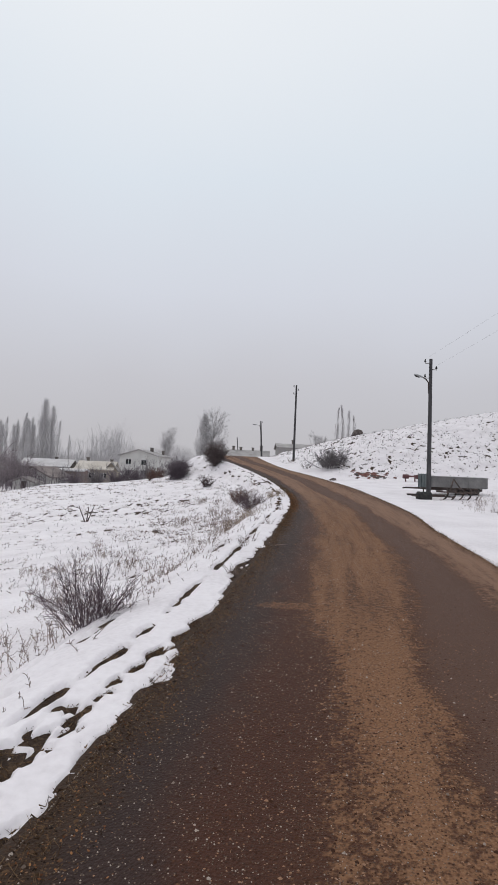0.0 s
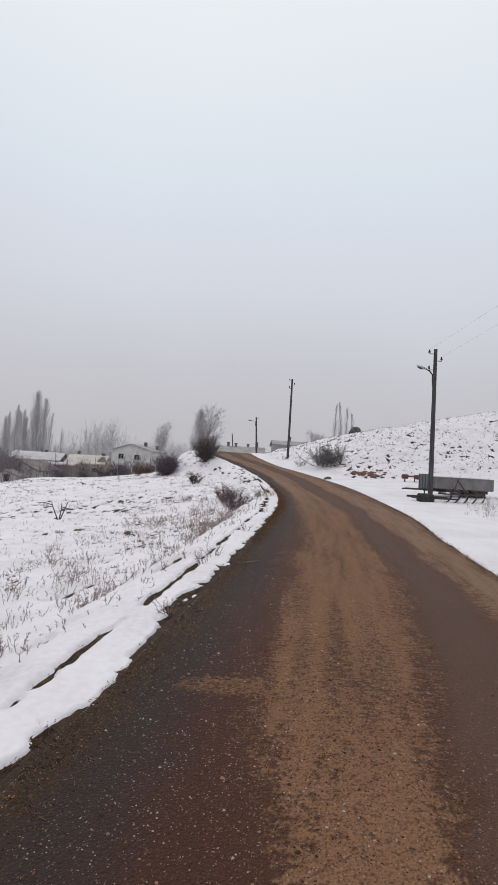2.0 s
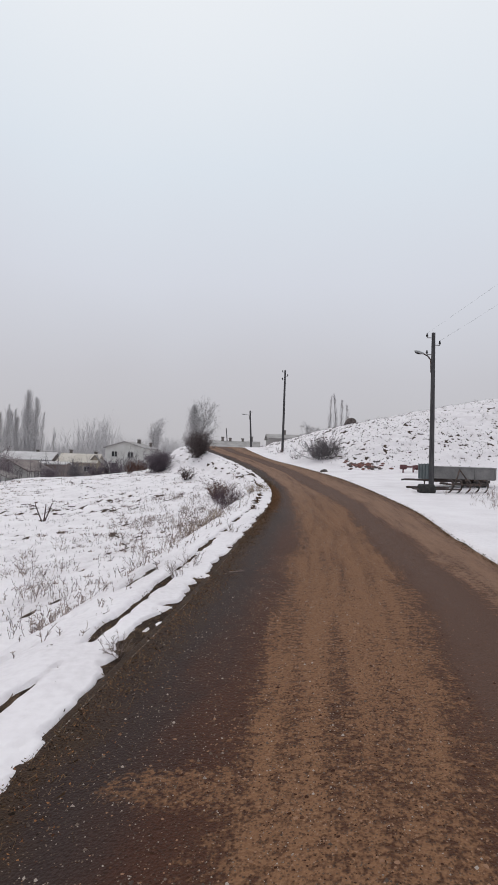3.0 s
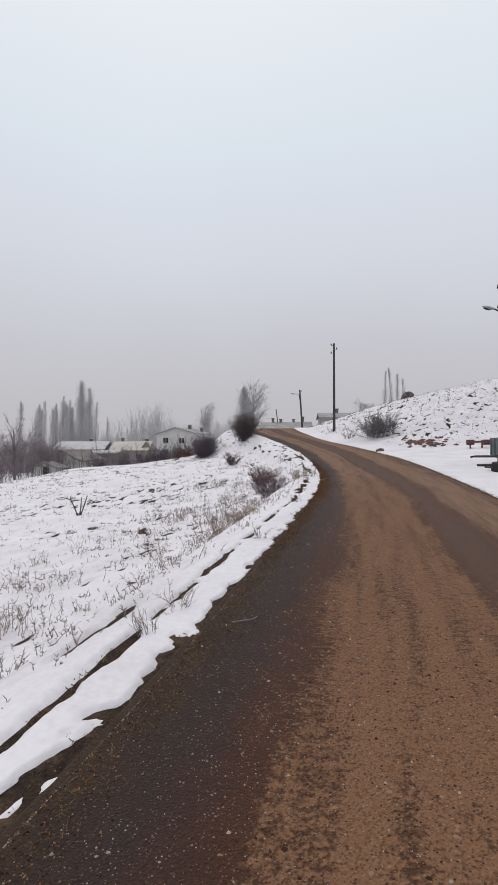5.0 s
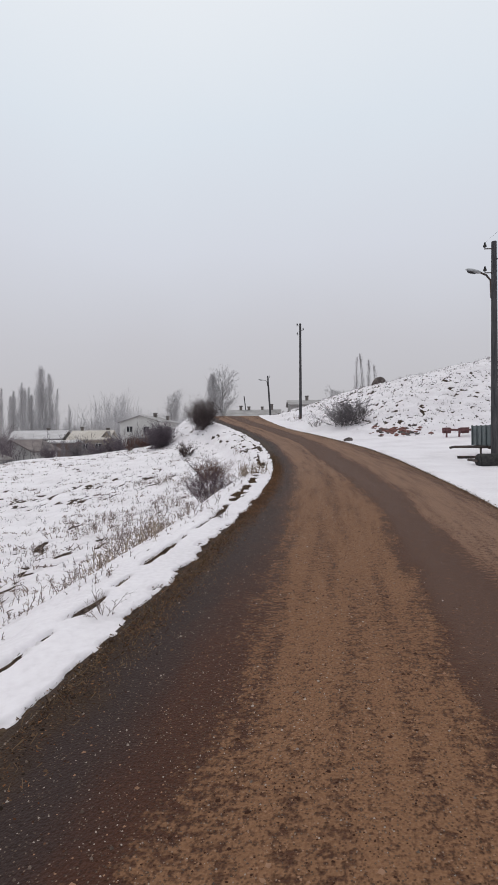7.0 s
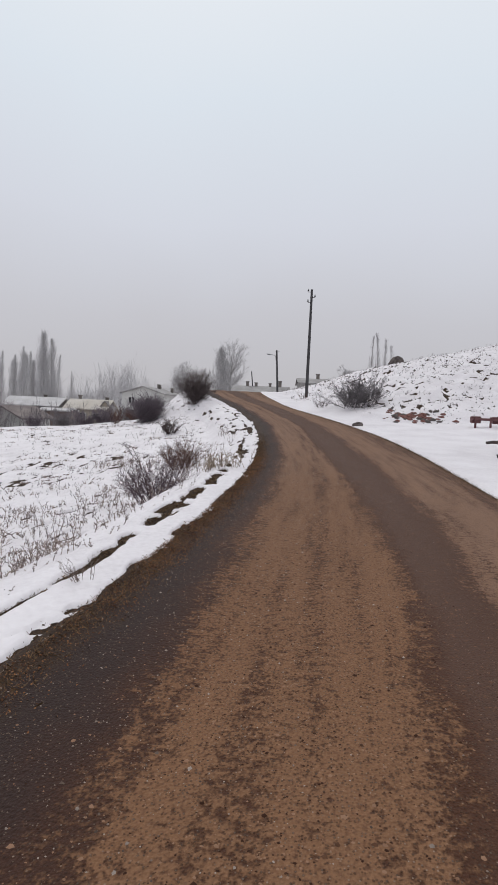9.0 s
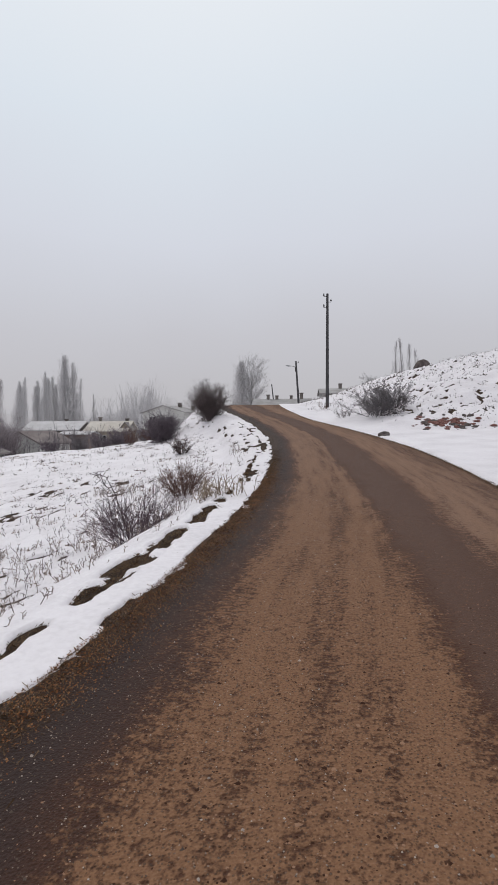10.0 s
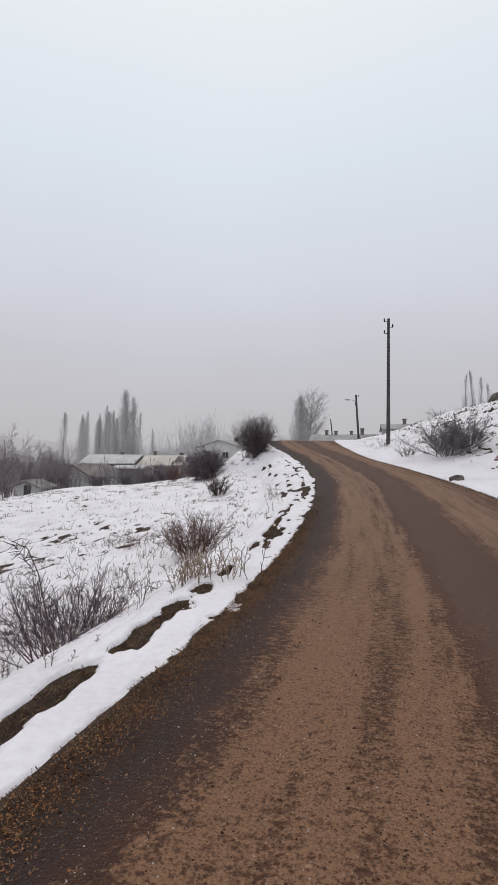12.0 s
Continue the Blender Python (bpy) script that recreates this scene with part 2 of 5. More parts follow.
    cover = math_("MAXIMUM", cover, math_("MULTIPLY", step_(math_("MULTIPLY", in_l, less(past)), 0.3, 1.0), math_("MULTIPLY_ADD", step_(v, 4, 14), 0.16, 0.14)))
    for cu, cv, ru, rv in ((0.85, 5.7, 0.50, 0.17), (2.35, 2.0, 0.45, 0.40)):
        du = math_("DIVIDE", math_("SUBTRACT", ud, cu), ru)
        dv = math_("DIVIDE", math_("SUBTRACT", math_("ADD", v, math_("MULTIPLY_ADD", clod, 0.4, -0.2)), cv), rv)
        rr = math_("ADD", math_("MULTIPLY", du, du), math_("MULTIPLY", dv, dv))
        cover = math_("MAXIMUM", cover, math_("MULTIPLY", less(step_(rr, 0.2, 1.8)), 0.64))
    worn = math_("ADD", math_("MULTIPLY", spread(clod, 0.30, 0.70), 0.52), math_("MULTIPLY", spread(grit, 0.30, 0.70), 0.48))
    mud = step_(math_("SUBTRACT", math_("MULTIPLY_ADD", cover, 1.0, -0.06), worn), -0.19, 0.27)
    wet = blend(fine, (0.017, 0.0098, 0.0088), (0.060, 0.037, 0.032))
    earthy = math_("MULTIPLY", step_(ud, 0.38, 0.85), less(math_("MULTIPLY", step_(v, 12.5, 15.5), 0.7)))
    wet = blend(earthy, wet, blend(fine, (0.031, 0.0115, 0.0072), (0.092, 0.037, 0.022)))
    under = blend(in_l, wet, blend(fine, (0.038, 0.0155, 0.0085), (0.110, 0.047, 0.026)))
    lane = math_("MULTIPLY", step_(math_("SUBTRACT", ud, tan_r), -0.1, 0.15), less(past))
    under = blend(math_("MULTIPLY", lane, 0.8), under, blend(fine, (0.056, 0.0290, 0.0200), (0.148, 0.081, 0.057)))
    tan = blend(fine, (0.118, 0.057, 0.030), (0.325, 0.170, 0.092))
    tan = blend(math_("MULTIPLY", step_(spread(grit), 0.5, 0.9), 0.55), tan, blend(fine, (0.075, 0.034, 0.019), (0.20, 0.098, 0.056)))
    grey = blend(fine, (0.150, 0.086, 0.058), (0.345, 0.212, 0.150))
    # right-hand mud is greyer; the grey along v paints the far grazing sheen
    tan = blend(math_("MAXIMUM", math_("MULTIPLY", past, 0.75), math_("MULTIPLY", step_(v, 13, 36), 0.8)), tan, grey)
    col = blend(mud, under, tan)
    vo = N("ShaderNodeTexVoronoi")
    vo.inputs["Scale"].default_value = 85
    link(nt, uv.outputs["UV"], vo.inputs["Vector"])
    vs = N("ShaderNodeSeparateColor")
    link(nt, vo.outputs["Color"], vs.inputs[0])
    speck = math_("MULTIPLY", math_("SUBTRACT", 1.0, step_(vo.outputs["Distance"], 0.22, 0.36)), step_(vs.outputs[0], 0.72, 0.80))
    col = blend(math_("MULTIPLY", speck, 0.75), col, blend(vs.outputs[1], (0.12, 0.075, 0.052), (0.34, 0.25, 0.19)))
    dark = math_("MULTIPLY", math_("SUBTRACT", 1.0, step_(vo.outputs["Distance"], 0.3, 0.5)), step_(vs.outputs[2], 0.66, 0.78))
    col = blend(math_("MULTIPLY", dark, 0.5), col, (0.026, 0.014, 0.010))
    verge = math_("SUBTRACT", 1.0, step_(math_("ADD", u, math_("MULTIPLY_ADD", mid, 0.7, -0.35)), 0.08, 0.36))
    col = blend(verge, col, blend(grit, (0.020, 0.013, 0.010), (0.075, 0.042, 0.025)))
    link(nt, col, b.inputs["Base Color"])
    ro = math_("MULTIPLY_ADD", mud, 0.12, 0.72)
    b.inputs["Specular IOR Level"].default_value = 0.16
    link(nt, ro, b.inputs["Roughness"])
    bp = N("ShaderNodeBump")
    bp.inputs["Strength"].default_value, bp.inputs["Distance"].default_value = 0.9, 0.02
    relief = math_("ADD", math_("MULTIPLY", fine, 0.4), math_("ADD", math_("MULTIPLY", grit, 0.6), math_("MULTIPLY", vo.outputs["Distance"], -0.4)))
    link(nt, math_("ADD", relief, math_("MULTIPLY", mud, 0.7)), bp.inputs["Height"])
    link(nt, bp.outputs["Normal"], b.inputs["Normal"])
    return m


ROAD = road_material()


# ---- terrain in formulas ----
def smooth_knots(ys, xs):
    ys, xs = np.array(ys, float), np.array(xs, float)
    sl = np.gradient(xs, ys)

    def f(y):
        y = np.clip(np.asarray(y, float), ys[0], ys[-1])
        i = np.clip(np.searchsorted(ys, y) - 1, 0, len(ys) - 2)
        h = ys[i + 1] - ys[i]
        t = (y - ys[i]) / h
        return (2 * t**3 - 3 * t**2 + 1) * xs[i] + (t**3 - 2 * t**2 + t) * h * sl[i] + (3 * t**2 - 2 * t**3) * xs[i + 1] + (t**3 - t**2) * h * sl[i + 1]

    return f


left_edge = smooth_knots([-30, -5, 2.4, 6.2, 9.3, 12.7, 18, 21, 25, 29, 33, 37, 41, 44, 47, 52, 57, 64, 75],
                         [-6, -2.0, -0.83, -0.2, 0.33, 0.80, 1.50, 1.82, 2.06, 2.08, 1.92, 1.62, 0.80, 0.02, -0.95, -2.9, -4.6, -5.9, -6.5])
right_edge = smooth_knots([-30, -5, 0, 4, 8.9, 13.9, 17, 22, 26, 30, 34, 37, 41.6, 46, 50, 54, 58, 64, 75],
                          [-0.5, 2.5, 3.0, 3.5, 4.3, 5.1, 5.75, 6.45, 6.8, 6.95, 6.75, 6.25, 5.0, 3.3, 2.2, 1.2, 0.5, 0.0, -0.4])


def crest_z(y):
    y = np.minimum(np.asarray(y, float), 55)
    return 0.02 * y + 0.00216 * np.maximum(y - 22, 0) ** 2


def road_z(y):
    y = np.asarray(y, float)
    return crest_z(y) - 1.6 * step(y, 58, 76)


def step(v, lo, hi):
    t = np.clip((v - lo) / (hi - lo), 0, 1)
    return t * t * (3 - 2 * t)


def vnoise(x, y, seed=0):
    """Smooth value noise between 0 and 1."""
    x, y = np.asarray(x, float), np.asarray(y, float)
    ix, iy = np.floor(x).astype(np.int64), np.floor(y).astype(np.int64)
    fx, fy = x - ix, y - iy
    fx, fy = fx * fx * (3 - 2 * fx), fy * fy * (3 - 2 * fy)

    def h(a, b):
        n = (a * 374761393 + b * 668265263 + seed * 1442695041) & 0xFFFFFFFF
        n = ((n ^ (n >> 13)) * 1274126177) & 0xFFFFFFFF
        return ((n ^ (n >> 16)) & 0xFFFF) / 65535.0

    top = h(ix, iy) * (1 - fx) + h(ix + 1, iy) * fx
    bot = h(ix, iy + 1) * (1 - fx) + h(ix + 1, iy + 1) * fx
    return top * (1 - fy) + bot * fy


def fbm(x, y, seed=0, octaves=4):
    out, amp, tot = 0.0, 1.0, 0.0
    for o in range(octaves):
        out, tot = out + amp * vnoise(x * 2**o, y * 2**o, seed + 7 * o), tot + amp
        amp *= 0.5
    return out / tot


def ground_left(d, y):
    """Height of the soil d metres left of the road's left edge: a ledge, a bank, a field that sinks into the valley."""
    drop = 0.10 * step(d, 0.55, 0.95) + 0.62 * step(d, 0.8, 2.3) + 2.7 * (1 - np.exp(-np.maximum(d - 1.5, 0) / 12.5))
    z = road_z(y) - drop
    z = z + 0.5 * step(y, 44, 48) * (1 - step(y, 51, 55)) * np.exp(-((d - 2.0) / 1.1) ** 2)
    z = z - np.maximum(road_z(y) - road_z(np.minimum(y, 45.5)), 0) * step(d, 1.6, 4.6)
    z = z - 2.0 * step(y, 57, 100) * step(d, 2, 14) - 0.02 * np.maximum(y - 100, 0) * step(d, 2, 14)
    z = z - 0.03 * np.maximum(d - 30, 0) - 0.010 * np.clip(d - 15, 0, 17) ** 2 * (1 - step(y, 58, 74))
    far = step(d, 1.0, 4.0)
    return np.maximum(z, -40) + far * (0.28 * (fbm(d / 6, y / 6, 3, 3) - 0.5) + 0.10 * (fbm(d / 0.9, y / 0.9, 5, 3) - 0.5)) + 0.04 * (fbm(d / 0.35, y / 0.35, 8, 3) - 0.5)


def ground_right(d, y):
    """Height d metres right of the road: a level yard and, past it, the hill."""
    x = right_edge(y) + d
    e1, e2 = y - 40.0 - 0.03 * (x - 8), 0.78 * (d - 0.7 - np.clip(0.3 * (y - 47), 0, 0.8))
    e = np.maximum(np.minimum(e1, e2), 0)
    rise = 7.1 * (1 - np.exp(-((e / 17.0) ** 1.1)))
    z = road_z(y) + (crest_z(y) - road_z(y)) * step(d, 0, 5) + rise + 0.14 * np.maximum(x - 21, 0) * step(e, 4, 12) * np.exp(-d / 60) + 0.05 * np.maximum(d - 4, 0) * np.exp(-d / 60)
    z = z - 0.15 * np.maximum(y - 84, 0) * step(d, 3, 20)
    on = step(e, 0.2, 2.5)
    z = z + on * (0.55 * (fbm(x / 5, y / 5, 11, 3) - 0.5) + 0.42 * (fbm(x / 1.3, y / 0.9, 13, 3) - 0.5))
    return np.maximum(z, -40) + 0.03 * (fbm(x / 0.5, y / 0.5, 9, 3) - 0.5)


def ground_z(x, y):
    xl, xr = float(left_edge(y)), float(right_edge(y))
    if x < xl:
        return float(ground_left(np.array(xl - x), np.array(float(y))))
    if x > xr:
        return float(ground_right(np.array(x - xr), np.array(float(y))))
    return float(road_z(y))


snow_line = smooth_knots([-60, 0, 1.5, 2.6, 3.4, 4.7, 5.6, 6.7, 8.5, 10, 12, 14, 16, 20, 24, 28, 33, 45, 75], [0.45, 0.45, 0.40, 0.04, -0.06, 0.04, -0.03, 0.08, 0.12, 0.12, 0.06, 0.03, 0.05, -0.05, -0.03, -0.03, 0.12, 0.05, 0.05])
crack_line = smooth_knots([-60, 3, 5, 7, 9, 12, 16, 18, 20, 22, 24, 28, 75], [0.55, 0.55, 0.42, 0.42, 0.47, 0.50, 0.50, 0.45, 0.50, 0.47, 0.50, 0.52, 0.52])


def snow_left(d, y):
    """Depth of the snow left of the road; below zero the soil lies bare."""
    teeth = 0.42 * (fbm(y / 0.42, d / 0.20, 21, 4) - 0.5) + 0.26 * (fbm(y / 0.15, d / 0.14, 24, 3) - 0.5)
    loose = 1 - step(y, 2.6, 4.2)
    teeth = teeth + loose * 0.5 * (fbm((y + 0.5 * d) / 0.30, d / 0.15, 22, 4) - 0.5)
    depth = np.minimum(0.03 + 0.03 * step(d, 0.3, 1.0), (d - snow_line(y) + teeth) * 0.7)
    # the crack where the strip has slid off the bank: thin and broken first, a wide bare ledge further on
    wide = 0.002 + 0.10 * (fbm(y / 0.9, d * 0, 26, 3) - 0.5) + (0.14 + 0.16 * step(y, 18, 20)) * (fbm(y / 0.34, d / 0.16, 27, 4) - 0.5) 
    wide = wide + 0.085 * step(y, 18.6, 20.6) * (1 - step(y, 24.3, 25.2)) + 0.02 * step(y, 4.2, 5.4) * (1 - step(y, 13, 17))
    fringe = 0.27 - 0.05 * step(y, 2.5, 4.0) + 0.30 * (fbm(y / 0.5, d * 0, 34, 3) - 0.5)
    melt = 0.035 + 0.50 * (fbm((y + 0.4 * d) / 0.17, d / 0.09, 35, 4) - 0.5) + 0.22 * (fbm(y / 0.07, d / 0.05, 36, 2) - 0.5) - 0.4 * step(y, 4.1, 4.9)
    depth = np.minimum(depth, np.where(melt > -0.02, (np.abs(d - fringe) - melt) * 0.9, 0.075))
    mid = crack_line(y) + 0.10 * (fbm(y / 1.1, d * 0, 25, 3) - 0.5)
    gap = (np.abs(d - mid) - np.maximum(wide, 0)) * 1.1 + np.where(wide > 0.0, 0.0, 0.08)
    depth = np.minimum(depth, np.where(gap < 0.06, gap - 0.012, 0.075))
    crag = step(y, 25.5, 28) * (1 - step(y, 43, 47)) * step(d, 0.05, 0.25) * (1 - step(d, 0.9, 1.7))
    depth = depth - crag * 0.50 * np.maximum(fbm(y / 1.1, d / 0.35, 28, 4) - 0.52, 0)
    rim = step(d, 0.75, 1.0) * (1 - step(d, 1.7, 2.3))
    depth = depth - rim * 0.7 * np.maximum(fbm(y / 0.6, d / 0.20, 30, 4) - 0.60, 0)
    field = step(d, 1.3, 3.0)
    tuss = fbm(y / 0.55, d / 0.26, 29, 4) + 0.35 * (fbm(y / 7, d / 7, 31, 2) - 0.5)
    depth = depth - field * 0.85 * np.maximum(tuss - 0.63, 0)
    return depth + 0.014 * (fbm(y / 0.22, d / 0.22, 33, 3) - 0.5) * step(depth, 0, 0.05)


def snow_right(d, y):
    ragged = 0.14 * (fbm(y / 0.5, d / 0.4, 41, 4) - 0.5) + 0.12 * (fbm(y / 2.5, d * 0, 43, 2) - 0.5)
    depth = np.minimum(0.08, (d - 0.04 + ragged) * 0.6)
    x = right_edge(y) + d
    e = np.minimum(y - 40.0, 0.78 * (d - 0.7 - np.clip(0.3 * (y - 47), 0, 0.8)))
    on = step(e, 0.3, 3.0)
    tuss = fbm(x / 0.26, y / 0.20, 45, 3) + 0.4 * (fbm(x / 9, y / 7, 47, 2) - 0.5)
    depth = depth - on * 0.9 * np.maximum(tuss - 0.582, 0)
    side = step(d, 2.2, 4) * (1 - step(y, 22, 25))
    return depth - side * 1.9 * np.maximum(fbm(x / 0.45, y / 0.7, 49, 3) - 0.58, 0)


def grid_mesh(name, X, Y, Z, mat, uv=None):
    """A sheet from arrays of rows and columns."""
    nr, nc = X.shape
    me = bpy.data.meshes.new(name)
    me.vertices.add(nr * nc)
    me.vertices.foreach_set("co", np.stack([X, Y, Z], -1).astype(np.float32).ravel())
    i = (np.arange(nr - 1)[:, None] * nc + np.arange(nc - 1)[None]).ravel()
    quads = np.stack([i, i + 1, i + nc + 1, i + nc], -1).astype(np.int32)
    me.loops.add(quads.size)
    me.polygons.add(len(quads))
    me.loops.foreach_set("vertex_index", quads.ravel())
    me.polygons.foreach_set("loop_start", np.arange(0, quads.size, 4, dtype=np.int32))
    me.polygons.foreach_set("use_smooth", np.ones(len(quads), bool))
    if uv is not None:
        layer = me.uv_layers.new(name="UVMap")
        layer.data.foreach_set("uv", np.stack([uv[0], uv[1]], -1).reshape(-1, 2)[quads.ravel()].astype(np.float32).ravel())
    me.update(calc_edges=True)
    me.validate()
    me.materials.append(mat)
    return new(name, me)


def far_steps(a, b, n):
    return a * (b / a) ** (np.arange(1, n + 1) / n)


ROWS = np.concatenate([np.arange(-60, -6, 6.0), np.arange(-6, -1, 0.5), np.arange(-1, 30, 0.09), np.arange(30, 80, 0.14), np.arange(80, 112, 1.0), far_steps(112, 2500, 24)])
LEFT = np.concatenate([np.arange(-0.3, 1.0, 0.02), np.arange(1.0, 2.6, 0.04), np.arange(2.6, 11, 0.1), np.arange(11, 26, 0.16), np.arange(26, 46, 0.4), far_steps(46, 2500, 24)])
NEAR_ROWS = np.concatenate([np.arange(-60, -6, 6.0), np.arange(-6, -1, 0.5), np.arange(-1, 27, 0.04), np.arange(27, 60, 0.12), np.arange(60, 112, 1.0), far_steps(112, 2500, 24)])
RIGHT = np.concatenate([np.arange(-0.4, 2.4, 0.045), np.arange(2.4, 34, 0.14), np.arange(34, 60, 0.6), far_steps(60, 2500, 22)])

# one sheet of soil from side to side, out to the horizon
coarse_y, coarse_l, coarse_r = ROWS[::3] if (len(ROWS) - 1) % 3 == 0 else np.append(ROWS[::3], ROWS[-1]), LEFT[LEFT > 0][::2], RIGHT[RIGHT > 0][::2]
coarse_l = np.append(coarse_l, LEFT[-1])
coarse_r = np.append(coarse_r, RIGHT[-1])
yy = coarse_y[:, None]
gx = np.concatenate([left_edge(yy) - coarse_l[::-1][None], left_edge(yy) + (right_edge(yy) - left_edge(yy)) * np.linspace(0, 1, 9)[None], right_edge(yy) + coarse_r[None]], 1)
gz = np.concatenate([ground_left(coarse_l[::-1][None] + 0 * yy, yy + 0 * coarse_l[None]), road_z(yy) - 0.012 + 0 * np.linspace(0, 1, 9)[None],
                     ground_right(coarse_r[None] + 0 * yy, yy + 0 * coarse_r[None])], 1)
ground = grid_mesh("ground", gx, yy + 0 * gx, gz, SOIL)
tagged(ground, "brown soil and dead grass under thin snow", "ground", kind="structure")

# the road lies on it
def road_top(off, y):
    """Height of the road off metres from its left edge: cambered, rutted, uneven."""
    w = right_edge(y) - left_edge(y)
    z = road_z(y) + 0.018 + 0.035 * np.sin(np.pi * np.clip(off / w, 0, 1)) - 0.02 * np.exp(-(((off - 1.1) / 0.35) ** 2)) - 0.02 * np.exp(-(((off - 3.1) / 0.35) ** 2))
    return z + 0.018 * (fbm(off / 0.5, y / 0.8, 61, 3) - 0.5)


RY = np.concatenate([np.arange(-30, -1, 1.0), np.arange(-1, 30, 0.12), np.arange(30, 70, 0.4)])[:, None]
frac = np.linspace(0, 1, 61)[None]
rw = right_edge(RY) - left_edge(RY)
off = -0.10 + (rw + 0.2) * frac
rz = road_top(off, RY) - 0.05 * (np.abs(frac - 0.5) > 0.497)
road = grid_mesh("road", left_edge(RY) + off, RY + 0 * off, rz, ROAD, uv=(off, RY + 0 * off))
tagged(road, "narrow wet asphalt road smeared with tan mud and grit", "road", kind="structure")

# snow lying over the soil, thin at its ragged edges
for edge, sign, rows, cols, height, deep, words in ((left_edge, -1, NEAR_ROWS, LEFT, ground_left, snow_left, "snow over the sinking field with bare tussocks"),
                                              (right_edge, 1, ROWS, RIGHT, ground_right, snow_right, "snow over the yard and the tussocky hill")):
    Y = rows[:, None] + 0 * cols[None]
    D = cols[None] + 0 * rows[:, None]
    depth = deep(D, Y)
    Z = np.where(D > 0, height(np.maximum(D, 0), Y), road_z(Y) - 0.012) + np.maximum(depth, -0.06)
    C = (edge(Y) + sign * D, Y, Z)
    C = [c[:, ::-1] for c in C] if sign < 0 else C
    tagged(grid_mesh("snow_cover", *C, SNOW), words, "snow", kind="structure")


# ---- builders ----
def add_mesh(name, verts, faces, mat, parent=None, label="", smooth=True):
    me = bpy.data.meshes.new(name)
    me.from_pydata(verts, [], faces)
    me.materials.append(mat)
    if smooth:
        me.polygons.foreach_set("use_smooth", [True] * len(me.polygons))
    me.update()
    ob = new(name, me)
    if parent:
        ob.parent = parent
    if label:
        ob["label"] = label
    return ob


def part(name, bm, mat, parent, label="", smooth=False):
    me = bpy.data.meshes.new(name)
    bm.to_mesh(me)
    bm.free()
    me.materials.append(mat)
    if smooth:
        me.polygons.foreach_set("use_smooth", [True] * len(me.polygons))
    ob = new(name, me)
    if parent:
        ob.parent = parent
    if label:
        ob["label"] = label
    return ob


def thing(name, x, y, label, category, group="", z=None, rz=0, sink=0.0):
    ob = new(name)
    ob.empty_display_size = 0.2
    ob.matrix_basis = pose(x, y, (ground_z(x, y) if z is None else z) - sink, 0, 0, rz)
    return tagged(ob, label, category, group)


def box(bm, x0, x1, y0, y1, z0, z1, bevel=0.01, m=None):
    r = bmesh.ops.create_cube(bm, size=1.0, matrix=Matrix.Translation(((x0 + x1) / 2, (y0 + y1) / 2, (z0 + z1) / 2)) @ Matrix.Diagonal((x1 - x0, y1 - y0, z1 - z0, 1)))
    if bevel:
        es = list({e for v in r["verts"] for e in v.link_edges})
        out = bmesh.ops.bevel(bm, geom=es, offset=bevel, segments=1, affect="EDGES")
        vs = list({v for f in out["faces"] for v in f.verts} | {v for v in r["verts"] if v.is_valid})
    else:
        vs = r["verts"]
    if m is not None:
        bmesh.ops.transform(bm, matrix=m, verts=vs)
    return vs


def rod(bm, a, b, ra, rb=None, n=8):
    a, b = Vector(a), Vector(b)
    d = b - a
    m = Matrix.Translation((a + b) / 2) @ d.to_track_quat("Z", "Y").to_matrix().to_4x4()
    bmesh.ops.create_cone(bm, cap_ends=True, segments=n, radius1=ra, radius2=ra if rb is None else rb, depth=d.length, matrix=m)


def tube(V, F, pts, r0, r1, n=3):
    """Adds a tapering tube along pts to lists of vertices and faces."""
    base, k = len(V), len(pts)
    for i, p in enumerate(pts):
        d = (pts[min(i + 1, k - 1)] - pts[max(i - 1, 0)]).normalized()
        s = d.cross(Vector((0.31, 0.17, 0.93) if abs(d.z) < 0.9 else (1, 0.2, 0))).normalized()
        c = d.cross(s)
        r = r0 + (r1 - r0) * i / (k - 1)
        for j in range(n):
            a = 2 * math.pi * j / n
            V.append(p + r * (math.cos(a) * s + math.sin(a) * c))
    for i in range(k - 1):
        for j in range(n):
            q = base + i * n + j
            w = base + i * n + (j + 1) % n
            F.append((q, w, w + n, q + n))


def bent(rng, start, way, length, segs, wander, lift=0.0):
    pts, d, p = [start], way.normalized(), start
    for _ in range(segs):
        d = (d + Vector((rng.gauss(0, wander), rng.gauss(0, wander), rng.gauss(0, wander) + lift))).normalized()
        p = p + d * (length / segs)
        pts.append(p)
    return pts


